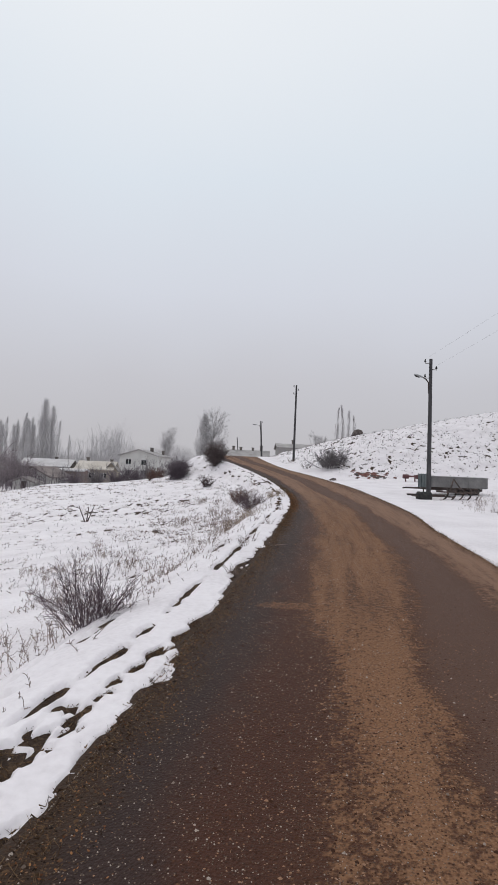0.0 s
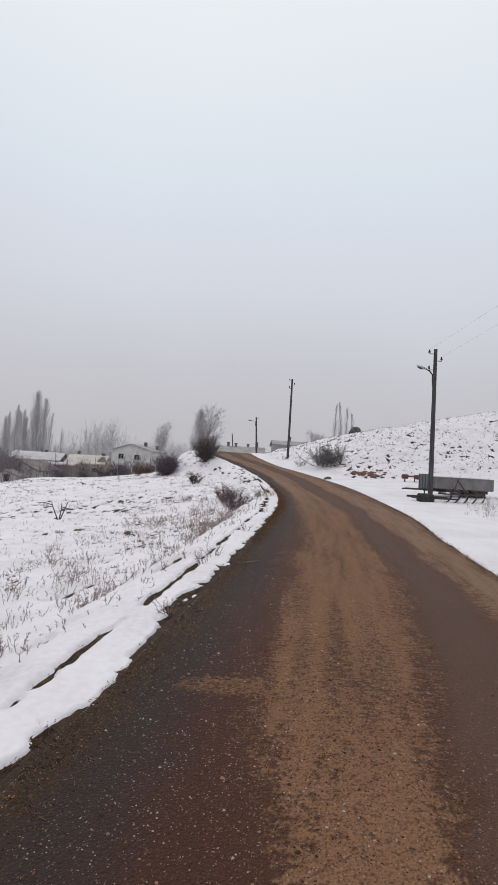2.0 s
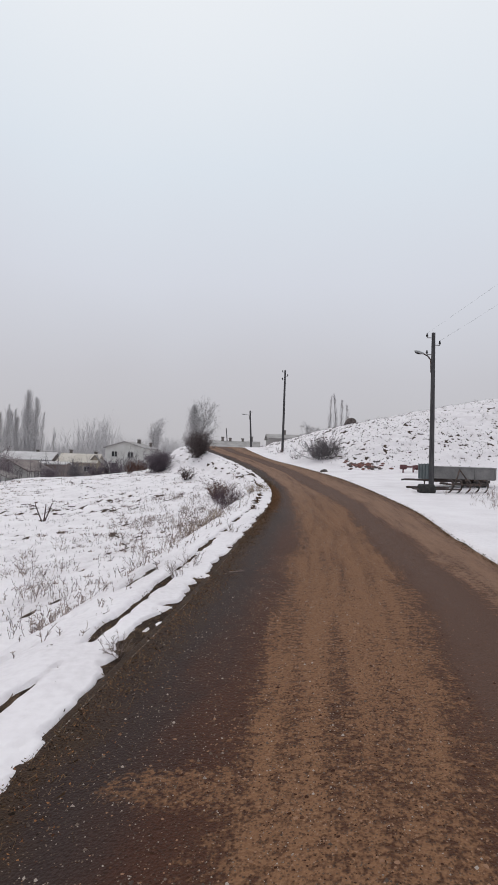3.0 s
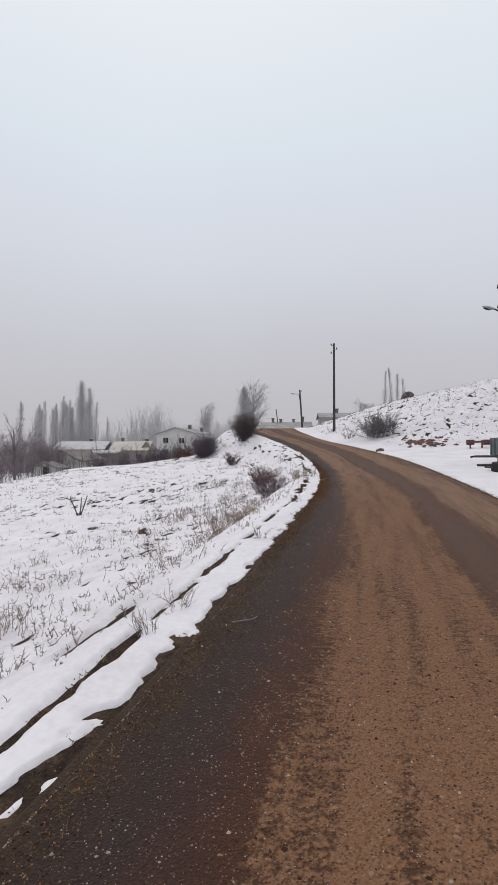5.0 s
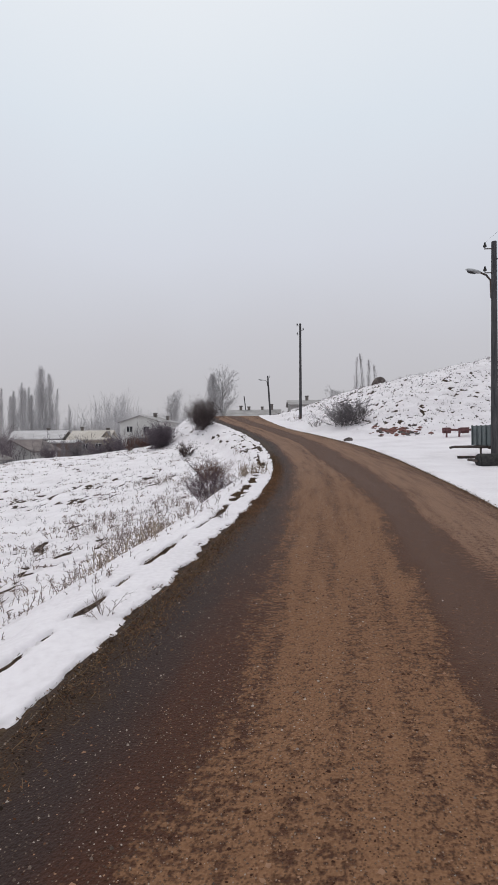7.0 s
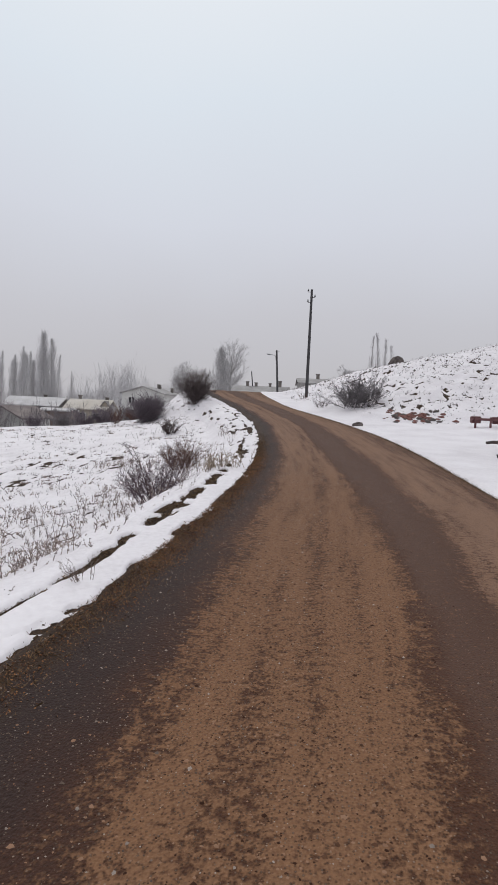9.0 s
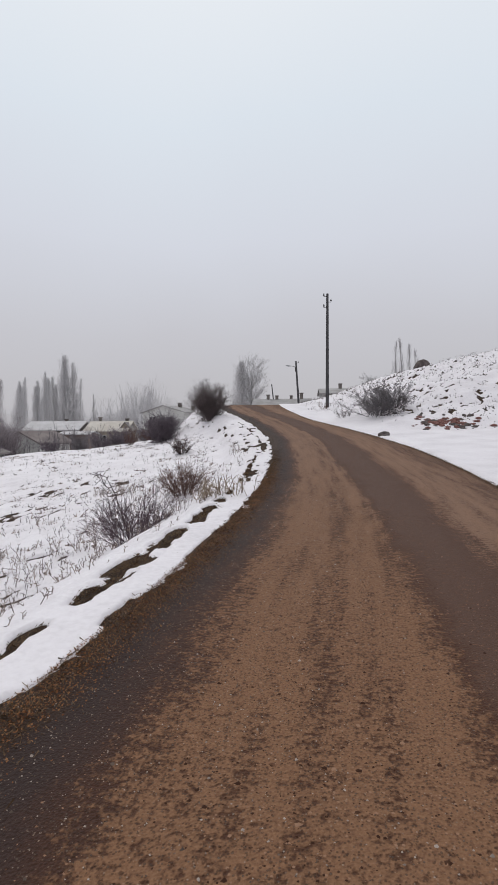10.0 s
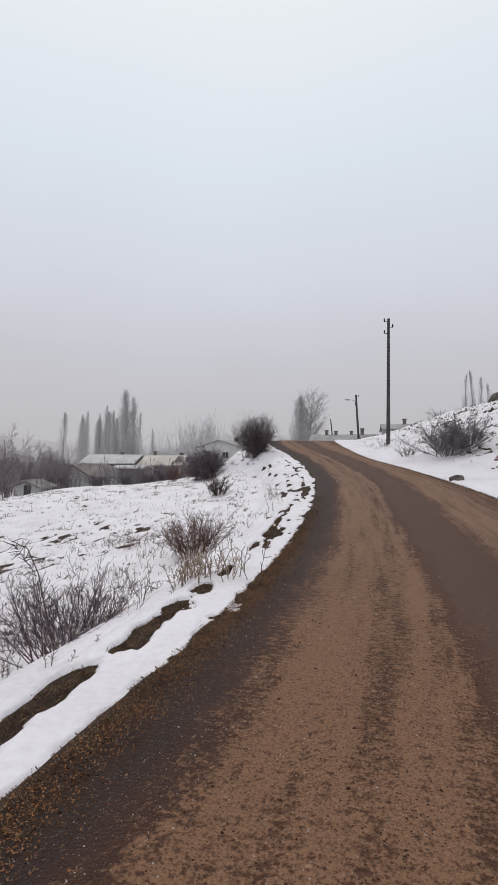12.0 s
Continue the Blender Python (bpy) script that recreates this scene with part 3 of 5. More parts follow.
def shrub(name, x, y, height, spread, stems, twigs, label, mat=None, seed=1, thick=0.012, group="", lean=0.75, sink=0.05, cat="shrub", ball=False):
    """A bare shrub: stems from one foot, each with side twigs that fork again."""
    mat = mat or TWIG
    rng = random.Random(seed)
    ob = thing(name, x, y, label, cat, group, sink=sink)
    V1, F1, V2, F2 = [], [], [], []
    for _ in range(stems):
        a, t = rng.uniform(0, 2 * math.pi), rng.random() ** 0.6 * lean
        foot = Vector((math.cos(a), math.sin(a), 0)) * spread * 0.28 * rng.random()
        way = Vector((math.cos(a) * math.sin(t), math.sin(a) * math.sin(t), math.cos(t)))
        ln = height * rng.uniform(0.55, 1.0) * (1.0 if t < 0.5 else spread / height * 0.9 if spread > height else 0.85)
        if ball:
            top = Vector((rng.gauss(0, 1), rng.gauss(0, 1), rng.gauss(0, 1))).normalized() * rng.random() ** 0.35 * 0.85
            top = Vector((top.x * spread / 2, top.y * spread / 2, height * (0.56 + 0.44 * max(top.z, -0.75)))) - foot
            ln = top.length
            way = top + Vector((0, 0, 0.12 * height))
        pts = bent(rng, foot, way, ln, 5, 0.10, 0.02 if not ball else -0.02)
        tube(V1, F1, pts, thick, thick * 0.35)
        for _ in range(twigs):
            k = rng.randrange(1, 5)
            f = rng.random()
            p = pts[k].lerp(pts[k + 1], f)
            w = (pts[k + 1] - pts[k]).normalized() + Vector((rng.gauss(0, 0.55), rng.gauss(0, 0.55), rng.gauss(0.1, 0.4)))
            q = bent(rng, p, w, ln * rng.uniform(0.15, 0.38), 3, 0.16, 0.02)
            tube(V2, F2, q, thick * 0.5, thick * 0.22)
            for _ in range(3):
                w2 = (q[-1] - q[0]).normalized() + Vector((rng.gauss(0, 0.6), rng.gauss(0, 0.6), rng.gauss(0.05, 0.5)))
                tube(V2, F2, bent(rng, q[rng.choice((1, 2))], w2, ln * rng.uniform(0.07, 0.18), 2, 0.15), thick * 0.32, thick * 0.18)
    tagged(add_mesh("woody_base", V1, F1, mat, ob), kind="stuff")
    tagged(add_mesh("crown", V2, F2, mat, ob), kind="stuff")
    return ob


def poplar(x, y, height, width, branches, seed, label, group="bare poplars", twig=0.03, trunk=0.22, z=None):
    """A bare columnar poplar: straight trunk, steep branches that hug it."""
    rng = random.Random(seed)
    ob = thing("poplar_tree", x, y, label, "tree", group, z=z, sink=0.2)
    V1, F1, V2, F2 = [], [], [], []
    pts = bent(rng, Vector((0, 0, 0)), Vector((0, 0, 1)), height, 8, 0.02, 0.03)
    tube(V1, F1, pts, trunk, 0.03, 6)
    for _ in range(int(branches * 1.05)):
        t = 0.05 + 0.9 * rng.random() ** 1.35
        i = min(int(t * 8), 7)
        p = pts[i].lerp(pts[i + 1], t * 8 - i)
        a = rng.uniform(0, 2 * math.pi)
        reach = width / 2 * rng.random() ** 0.4 * (1 - t) ** 0.85 * min(1.0, 0.35 + 2.2 * t) * 1.75
        ln = min(height * rng.uniform(0.10, 0.24), height * (1.0 - t) * rng.uniform(0.5, 1.0) + 0.3)
        side = Vector((math.cos(a), math.sin(a), 0)) * reach
        q = [p, p + side * 0.55 + Vector((0, 0, ln * 0.28)), p + side * 0.9 + Vector((0, 0, ln * 0.65)), p + side + Vector((0, 0, ln))]
        tube(V2, F2, q, twig * 0.8, twig * 0.35)
        for _ in range(3):
            w = Vector((rng.gauss(0, 0.3), rng.gauss(0, 0.3), 1.0))
            tube(V2, F2, bent(rng, q[rng.choice((1, 2))], w, ln * rng.uniform(0.3, 0.6), 2, 0.08, 0.1), twig * 0.5, twig * 0.25)
    add_mesh("trunk", V1, F1, HAZEBARK, ob)
    add_mesh("crown", V2, F2, HAZETWIG, ob)
    return ob


def broad_tree(x, y, height, spread, seed, label, twig=0.03, trunk=0.25, mat=None, bark=None, z=None, fork=0.35, limbs=11):
    """A bare spreading tree with limbs, branches and fine twigs."""
    rng = random.Random(seed)
    ob = thing("bare_tree", x, y, label, "tree", z=z, sink=0.2)
    V1, F1, V2, F2 = [], [], [], []
    pts = bent(rng, Vector((0, 0, 0)), Vector((0, 0, 1)), height * 0.8, 6, 0.018, 0.05)
    tube(V1, F1, pts, trunk, trunk * 0.3, 6)
    for _ in range(limbs):
        way = Vector((rng.gauss(0, 1), rng.gauss(0, 1), rng.gauss(0, 1))).normalized() * rng.random() ** 0.4
        tip = Vector((way.x * spread / 2, way.y * spread / 2, height * (0.5 + fork / 2 + (0.5 - fork / 2) * way.z)))
        t = min(max(tip.z / (height * 0.8) - rng.uniform(0.22, 0.45), fork * 0.8), 0.97)
        i = min(int(t * 6), 5)
        p = pts[i].lerp(pts[i + 1], t * 6 - i)
        ln = (tip - p).length
        out = Vector((tip.x, tip.y, 0)) * 0.12
        q = [p, p.lerp(tip, 0.33) + out, p.lerp(tip, 0.68) + out, tip]
        tube(V1, F1, q, trunk * 0.26, trunk * 0.08, 4)
        for _ in range(9):
            k = rng.randrange(1, 4)
            w = (q[-1] - q[0]).normalized() + Vector((rng.gauss(0, 0.55), rng.gauss(0, 0.55), rng.gauss(0.15, 0.35)))
            u = bent(rng, q[k], w, ln * rng.uniform(0.2, 0.42), 3, 0.12, 0.03)
            tube(V2, F2, u, twig * 0.8, twig * 0.4)
            for _ in range(6):
                w2 = (u[-1] - u[0]).normalized() + Vector((rng.gauss(0, 0.5), rng.gauss(0, 0.5), rng.gauss(0.1, 0.35)))
                tube(V2, F2, bent(rng, u[rng.choice((1, 2, 3))], w2, ln * rng.uniform(0.12, 0.26), 2, 0.12), twig * 0.5, twig * 0.28)
    add_mesh("trunk", V1, F1, bark or HAZEBARK, ob)
    add_mesh("crown", V2, F2, mat or HAZETWIG, ob)
    return ob


# ---- glowing mist-coloured walls far behind the village, closing the view above the valley ----
def backdrop(name, radius, a0, a1, top, mat, words):
    n = 90
    V, F = [], []
    for i in range(n + 1):
        a = radians(a0 + (a1 - a0) * i / n)
        h = top(i / n)
        V += [Vector((radius * math.sin(a), radius * math.cos(a), -60)), Vector((radius * math.sin(a), radius * math.cos(a), h))]
    for i in range(n):
        F.append((2 * i, 2 * i + 2, 2 * i + 3, 2 * i + 1))
    return tagged(add_mesh(name, V, F, mat), words, "backdrop", kind="structure")


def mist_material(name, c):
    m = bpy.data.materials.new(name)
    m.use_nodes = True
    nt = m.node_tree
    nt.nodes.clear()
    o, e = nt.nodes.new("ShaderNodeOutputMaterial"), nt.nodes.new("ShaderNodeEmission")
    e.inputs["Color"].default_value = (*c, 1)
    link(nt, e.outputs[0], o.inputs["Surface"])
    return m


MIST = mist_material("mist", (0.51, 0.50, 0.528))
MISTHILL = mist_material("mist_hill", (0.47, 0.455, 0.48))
backdrop("backdrop_mist", 420, -180, 180, lambda f: 16, MIST, "glowing wall coloured as grey winter mist closing the distance")
backdrop("backdrop_hill", 380, -58, -22, lambda f: 28 * math.sin(math.pi * f) ** 1.5 + 4 * math.sin(9 * f) - 6, MISTHILL, "glowing outline of a faint hill coloured as in mist behind the village")


# ---- poles and wires ----
def utility_pole(x, y, top, label, width=0.15, lean=(0, 0), arms=((-1, 0.18), (1, 0.52), (-1, 0.98)), lamp=None, sides=4, arm=0.3):
    g = ground_z(x, y)
    ob = thing("utility_pole", x, y, label, "utility pole", "power line poles", sink=0.15)
    ob.matrix_basis = pose(x, y, g - 0.15, lean[0], lean[1], 0)
    h = top - g + 0.15
    bm = bmesh.new()
    bmesh.ops.create_cone(bm, cap_ends=True, segments=sides * 2, radius1=width, radius2=width * 0.68, depth=h, matrix=Matrix.Translation((0, 0, h / 2)) @ Matrix.Rotation(radians(22.5), 4, "Z"))
    part("shaft", bm, POLEWOOD, ob)
    for s, dz in arms:
        bm = bmesh.new()
        rod(bm, (s * width * 0.6, 0, h - dz - 0.06), (s * arm, 0, h - dz - 0.06), 0.018)
        rod(bm, (s * arm, 0, h - dz - 0.08), (s * arm, 0, h - dz + 0.02), 0.014)
        br = part("bracket", bm, IRON, ob)
        bm = bmesh.new()
        rod(bm, (s * arm, 0, h - dz), (s * arm, 0, h - dz + 0.07), 0.055, 0.05, 10)
        rod(bm, (s * arm, 0, h - dz + 0.07), (s * arm, 0, h - dz + 0.15), 0.035, 0.025, 10)
        part("insulator", bm, RUBBER, br, "dark glazed insulator")
    if lamp:
        dz, reach, rise, ang = lamp
        V, F = [], []
        tube(V, F, [Vector((-width * 0.7, 0, -0.75)), Vector((-width * 0.9, 0, -0.15)), Vector((-width - 0.12, 0, 0.04)), Vector((-reach * 0.55, 0, rise * 0.55))], 0.035, 0.03, 8)
        arm_ob = add_mesh("arm", V, F, IRON, ob)
        arm_ob.matrix_basis = pose(0, 0, h - dz, 0, 0, ang)
        bm = bmesh.new()
        tilt = math.atan2(rise * 0.5, reach * 0.5)
        mt = Matrix.Translation((-reach * 0.76, 0, rise * 0.74)) @ Matrix.Rotation(tilt, 4, "Y")
        bmesh.ops.create_uvsphere(bm, u_segments=14, v_segments=8, radius=1.0, matrix=mt @ Matrix.Diagonal((reach * 0.34, 0.13, 0.065, 1)))
        part("lamp_head", bm, LAMPGLASS, arm_ob, "grey street lamp head dusted with snow", smooth=True)
        bm = bmesh.new()
        bmesh.ops.create_uvsphere(bm, u_segments=12, v_segments=6, radius=1.0, matrix=mt @ Matrix.Translation((-0.05, 0, -0.05)) @ Matrix.Diagonal((reach * 0.2, 0.10, 0.055, 1)))
        part("lens", bm, WINDOW, arm_ob, smooth=True)
    return ob


utility_pole(9.56, 26.72, 8.13, "dark weathered pole with street lamp beside parked farm machines", 0.122, lamp=(1.12, 0.85, 0.36, -35))
utility_pole(4.52, 50.55, 10.72, "tall dark weathered pole on the snowy bank", 0.125, lean=(0, 0.3), arms=((-1, 0.12), (-1, 0.85), (1, 0.5)), arm=0.24)
utility_pole(2.25, 82.9, 10.35, "leaning weathered pole with a small lamp", 0.17, lean=(0, -3.4), arms=((1, 0.2),), lamp=(0.7, 1.3, 0.25, 0))
utility_pole(-1.6, 96.5, 8.5, "thin leaning pole behind a long roof", 0.12, lean=(0, -6), arms=())


def wire(a, b, sag, words):
    V, F = [], []
    a, b = Vector(a), Vector(b)
    tube(V, F, [a.lerp(b, i / 16) - Vector((0, 0, sag * 4 * (i / 16) * (1 - i / 16))) for i in range(17)], 0.0022, 0.0022)
    tagged(add_mesh("power_line", V, F, RUBBER), words, "cable", "power lines")


for s, dz in ((-1, 0.03), (1, 0.37)):
    wire((9.56 + 0.3 * s, 26.72, 8.13 - dz), (12.5 + 0.3 * s, -10, 10.6 - dz), 0.15, "thin black overhead wire strung from pole to pole")


# ---- farm machines in the yard ----
def trailer():
    ob = thing("farm_trailer", 12.05, 29.9, "grey steel farm trailer standing in snow beside a pole", "trailer", rz=4)
    z0, z1 = 0.50, 1.08
    L, R, A, B = -1.6, 1.75, -0.85, 0.85
    for nm, y0, y1 in (("side_panel", A, A + 0.05), ("side_panel", B - 0.05, B)):
        bm = bmesh.new()
        box(bm, L, R, y0, y1, z0, z1, 0.008)
        s = part(nm, bm, GREYSTEEL, ob)
        out = y0 - 0.025 if y0 < 0 else y1 - 0.015
        for k in range(4):
            bm = bmesh.new()
            xx = L + 0.1 + k * (R - L - 0.2) / 3
            box(bm, xx - 0.025, xx + 0.025, out, out + 0.04, z0 + 0.01, z1 - 0.02, 0.004)
            part("rib", bm, GREYSTEEL, s)
        bm = bmesh.new()
        box(bm, L, R, out - 0.01, out + 0.05, z1 - 0.02, z1 + 0.04, 0.006)
        part("top_rail", bm, GREYSTEEL, s)
    bm = bmesh.new()
    box(bm, R - 0.05, R, A + 0.05, B - 0.05, z0, z1, 0.008)
    part("tail_panel", bm, GREYSTEEL, ob)
    bm = bmesh.new()
    box(bm, L - 0.07, L - 0.02, A - 0.02, B + 0.02, z0 - 0.05, z1 + 0.16, 0.008)
    front = part("front_panel", bm, TEAL, ob, "faded teal upright front panel")
    for k in range(5):
        bm = bmesh.new()
        yy_ = A + 0.1 + k * (B - A - 0.2) / 4
        box(bm, L - 0.11, L - 0.07, yy_ - 0.03, yy_ + 0.03, z0 - 0.05, z1 + 0.18, 0.004)
        part("rib", bm, TEAL, front)
    bm = bmesh.new()
    box(bm, L + 0.02, R - 0.06, A + 0.055, B - 0.055, z0 - 0.02, z0 + 0.04, 0.005)
    part("floor", bm, IRON, ob)
    bm = bmesh.new()
    box(bm, L + 0.03, R - 0.06, A + 0.06, B - 0.06, z1 - 0.16, z1 + 0.07, 0.09)
    part("snow_load", bm, ROOFSNOW, ob, "thin snow lying in the trailer bed")
    for y_ in (-0.4, 0.4):
        bm = bmesh.new()
        box(bm, L, R - 0.1, y_ - 0.05, y_ + 0.05, z0 - 0.18, z0 - 0.03, 0.008)
        part("chassis_beam", bm, IRON, ob)
    bm = bmesh.new()
    rod(bm, (1.0, A + 0.1, 0.36), (1.0, B - 0.1, 0.36), 0.045)
    part("axle", bm, IRON, ob)
    for y_ in (A + 0.20, B - 0.20):
        bm = bmesh.new()
        V, F = [], []
        for i in range(24):
            a = 2 * math.pi * i / 24
            for r, w in ((0.20, -0.09), (0.32, -0.10), (0.35, -0.06), (0.35, 0.06), (0.32, 0.10), (0.20, 0.09)):
                V.append((1.0 + r * math.cos(a), y_ + w, 0.34 + r * math.sin(a)))
        for i in range(24):
            for j in range(6):
                F.append((6 * i + j, 6 * i + (j + 1) % 6, 6 * ((i + 1) % 24) + (j + 1) % 6, 6 * ((i + 1) % 24) + j))
        bm.free()
        wh = add_mesh("wheel", V, F, RUBBER, ob)
        bm = bmesh.new()
        rod(bm, (1.0, y_ - 0.05, 0.34), (1.0, y_ + 0.05, 0.34), 0.205, None, 20)
        part("rim", bm, IRON, wh)
    bm = bmesh.new()
    rod(bm, (L, -0.35, z0 - 0.1), (L - 1.15, 0.0, 0.40), 0.05)
    rod(bm, (L, 0.35, z0 - 0.1), (L - 1.15, 0.0, 0.40), 0.05)
    rod(bm, (L - 1.1, 0.0, 0.41), (L - 1.35, 0.0, 0.37), 0.045)
    part("drawbar", bm, IRON, ob)
    bm = bmesh.new()
    rod(bm, (L - 0.05, 0.1, z0 - 0.1), (L - 0.05, 0.1, 0.0), 0.04)
    part("prop_leg", bm, IRON, ob)
    return ob


trailer()

skid = thing("steel_beam", 10.2, 28.9, "dark steel beam lying on the snow", "beam", rz=3)
bm = bmesh.new()
box(bm, -1.1, 1.1, -0.05, 0.05, 0.03, 0.07, 0.004)
box(bm, -1.1, 1.1, -0.015, 0.015, 0.065, 0.15, 0.003)
box(bm, -1.1, 1.1, -0.05, 0.05, 0.146, 0.18, 0.004)
part("beam", bm, IRON, skid)


def cultivator():
    ob = thing("cultivator", 11.15, 26.9, "rusty spring-tine cultivator parked beside a pole", "farm machine", rz=3)
    for y_ in (-0.35, 0.0, 0.35):
        bm = bmesh.new()
        box(bm, -1.0, 1.0, y_ - 0.03, y_ + 0.03, 0.42, 0.48, 0.006)
        part("frame_bar", bm, IRON, ob)
    for x_ in (-0.95, -0.3, 0.35, 0.95):
        bm = bmesh.new()
        box(bm, x_ - 0.03, x_ + 0.03, -0.38, 0.38, 0.482, 0.53, 0.006)
        part("cross_bar", bm, IRON, ob)
    for k in range(9):
        x_ = -0.85 + k * 0.21
        y_ = (-0.35, 0.0)[k % 2]
        V, F = [], []
        pts = [Vector((x_ + 0.17 * math.sin(a), y_, 0.42 + 0.25 * math.cos(a) - (0.05 if a > 2.6 else 0))) for a in (-0.6, 0, 0.6, 1.2, 1.8, 2.4, 3.0)] + [Vector((x_ - 0.1, y_, 0.02))]
        tube(V, F, pts, 0.042, 0.03, 6)
        t = add_mesh("tine", V, F, IRON, ob)
        bm = bmesh.new()
        box(bm, x_ - 0.16, x_ - 0.06, y_ - 0.04, y_ + 0.04, 0.0, 0.035, 0.004)
        part("share", bm, IRON, t)
    bm = bmesh.new()
    rod(bm, (-0.55, -0.3, 0.5), (-0.2, 0.0, 1.15), 0.035)
    rod(bm, (0.15, -0.3, 0.5), (-0.2, 0.0, 1.15), 0.035)
    rod(bm, (-0.2, 0.0, 1.15), (-0.2, 0.35, 0.5), 0.03)
    part("hitch_mast", bm, IRON, ob)
    return ob


cultivator()
roller = thing("field_roller", 9.2, 26.35, "dark iron field roller lying at the foot of a pole", "farm machine", rz=4)
bm = bmesh.new()
rod(bm, (-0.36, 0, 0.23), (0.36, 0, 0.23), 0.24, None, 24)
bmesh.ops.bevel(bm, geom=[e for e in bm.edges if len(e.link_faces) == 2 and e.calc_face_angle(0) > 1.0], offset=0.03, segments=2, affect="EDGES")
part("drum", bm, RUBBER, roller)
for x_ in (-0.40, 0.40):
    bm = bmesh.new()
    box(bm, x_ - 0.025, x_ + 0.025, -0.06, 0.5, 0.2, 0.27, 0.005)
    part("yoke", bm, IRON, roller)
bm = bmesh.new()
box(bm, -0.45, 1.9, 0.5, 0.57, 0.2, 0.27, 0.006)
part("frame_bar", bm, IRON, roller)

redm = thing("red_implement", 13.0, 38.2, "faded red farm implement at the foot of the hill", "farm machine", rz=0)
bm = bmesh.new()
box(bm, -1.2, 1.2, -0.06, 0.06, 0.38, 0.50, 0.01)
part("beam", bm, REDPAINT, redm)
for x_ in (-1.1, -0.4, 0.4, 1.1):
    bm = bmesh.new()
    box(bm, x_ - 0.05, x_ + 0.05, -0.09, -0.065, 0.0, 0.55, 0.006)
    part("leg", bm, REDPAINT, redm)
for x_ in (-1.0, 0.0, 0.9):
    bm = bmesh.new()
    box(bm, x_ - 0.22, x_ + 0.22, 0.065, 0.35, 0.25, 0.58, 0.04)
    part("hopper", bm, REDPAINT, redm)


# ---- village ----
def house(name, x, y, w, l, base, eave, ridge, rz, wall, roof, label, windows=(), chimneys=(), along=False, over=0.35, door=None):
    """A house whose gable (or, with along, whose long eave) faces the road. Windows are (x, z, w, h) on the front."""
    ob = thing(name, x, y, label, "house", "village houses", z=base, rz=rz)
    h, p = eave - base, ridge - base
    bm = bmesh.new()
    if along:
        prof = [(0, -l / 2, 0), (0, -l / 2, h), (0, 0, p), (0, l / 2, h), (0, l / 2, 0)]
        ends = [[Vector((s * w / 2, a[1], a[2])) for a in prof] for s in (-1, 1)]
    else:
        prof = [(-w / 2, 0), (-w / 2, h), (0, p), (w / 2, h), (w / 2, 0)]
        ends = [[Vector((a[0], s * l / 2, a[1])) for a in prof] for s in (-1, 1)]
    vs = [[bm.verts.new(v) for v in e] for e in ends]
    for e in vs:
        bm.faces.new(e)
    for i in range(5):
        bm.faces.new((vs[0][i], vs[0][(i + 1) % 5], vs[1][(i + 1) % 5], vs[1][i]))
    bmesh.ops.recalc_face_normals(bm, faces=bm.faces)
    part("wall", bm, wall, ob)
    t = 0.16
    for s in (-1, 1):
        bm = bmesh.new()
        half, run = (l / 2, w / 2) if along else (w / 2, l / 2)
        sl = (p - h) / half
        a, b = (s * (half + over), h - sl * over + 0.02), (0, p + 0.02)
        pts = [(a[0], a[1]), b, (b[0], b[1] + t), (a[0], a[1] + t)]
        e = [[bm.verts.new((k * (run + over), q[0], q[1]) if along else (q[0], k * (run + over), q[1])) for q in pts] for k in (-1, 1)]
        bm.faces.new(e[0])
        bm.faces.new(e[1])
        for i in range(4):
            bm.faces.new((e[0][i], e[0][(i + 1) % 4], e[1][(i + 1) % 4], e[1][i]))
        bmesh.ops.recalc_face_normals(bm, faces=bm.faces)
        part("roof", bm, roof, ob)
    f = -l / 2
    for wx, wz, ww, wh in windows:
        bm = bmesh.new()
        for x0, x1, z0, z1 in ((-ww / 2, -ww / 2 + 0.09, 0, wh), (ww / 2 - 0.09, ww / 2, 0, wh), (-ww / 2 + 0.092, ww / 2 - 0.092, 0, 0.09), (-ww / 2 + 0.092, ww / 2 - 0.092, wh - 0.09, wh), (-0.035, 0.035, 0.092, wh - 0.092)):
            box(bm, wx + x0, wx + x1, f - 0.06, f + 0.03, wz + z0 - base, wz + z1 - base, 0)
        wf = part("window", bm, FRAMEWHITE, ob, "white framed window")
        bm = bmesh.new()
        box(bm, wx - ww / 2 + 0.05, wx + ww / 2 - 0.05, f - 0.015, f + 0.02, wz + 0.05 - base, wz + wh - 0.05 - base, 0)
        part("pane", bm, WINDOW, wf)
        bm = bmesh.new()
        box(bm, wx - ww / 2 - 0.08, wx + ww / 2 + 0.08, f - 0.14, f - 0.004, wz - 0.09 - base, wz - 0.003 - base, 0.01)
        part("sill", bm, FRAMEWHITE, wf)
    for cx, cy, cw, ch in chimneys:
        bm = bmesh.new()
        zr_ = p - (abs(cy) / (l / 2) if along else abs(cx) / (w / 2)) * (p - h)
        box(bm, cx - cw / 2, cx + cw / 2, cy - cw / 2, cy + cw / 2, zr_ - 0.3, zr_ + ch, 0.03)
        ck = part("chimney", bm, MUDWALL, ob)
        bm = bmesh.new()
        box(bm, cx - cw / 2 - 0.07, cx + cw / 2 + 0.07, cy - cw / 2 - 0.07, cy + cw / 2 + 0.07, zr_ + ch + 0.002, zr_ + ch + 0.14, 0.02)
        part("chimney_cap", bm, MUDWALL, ck)
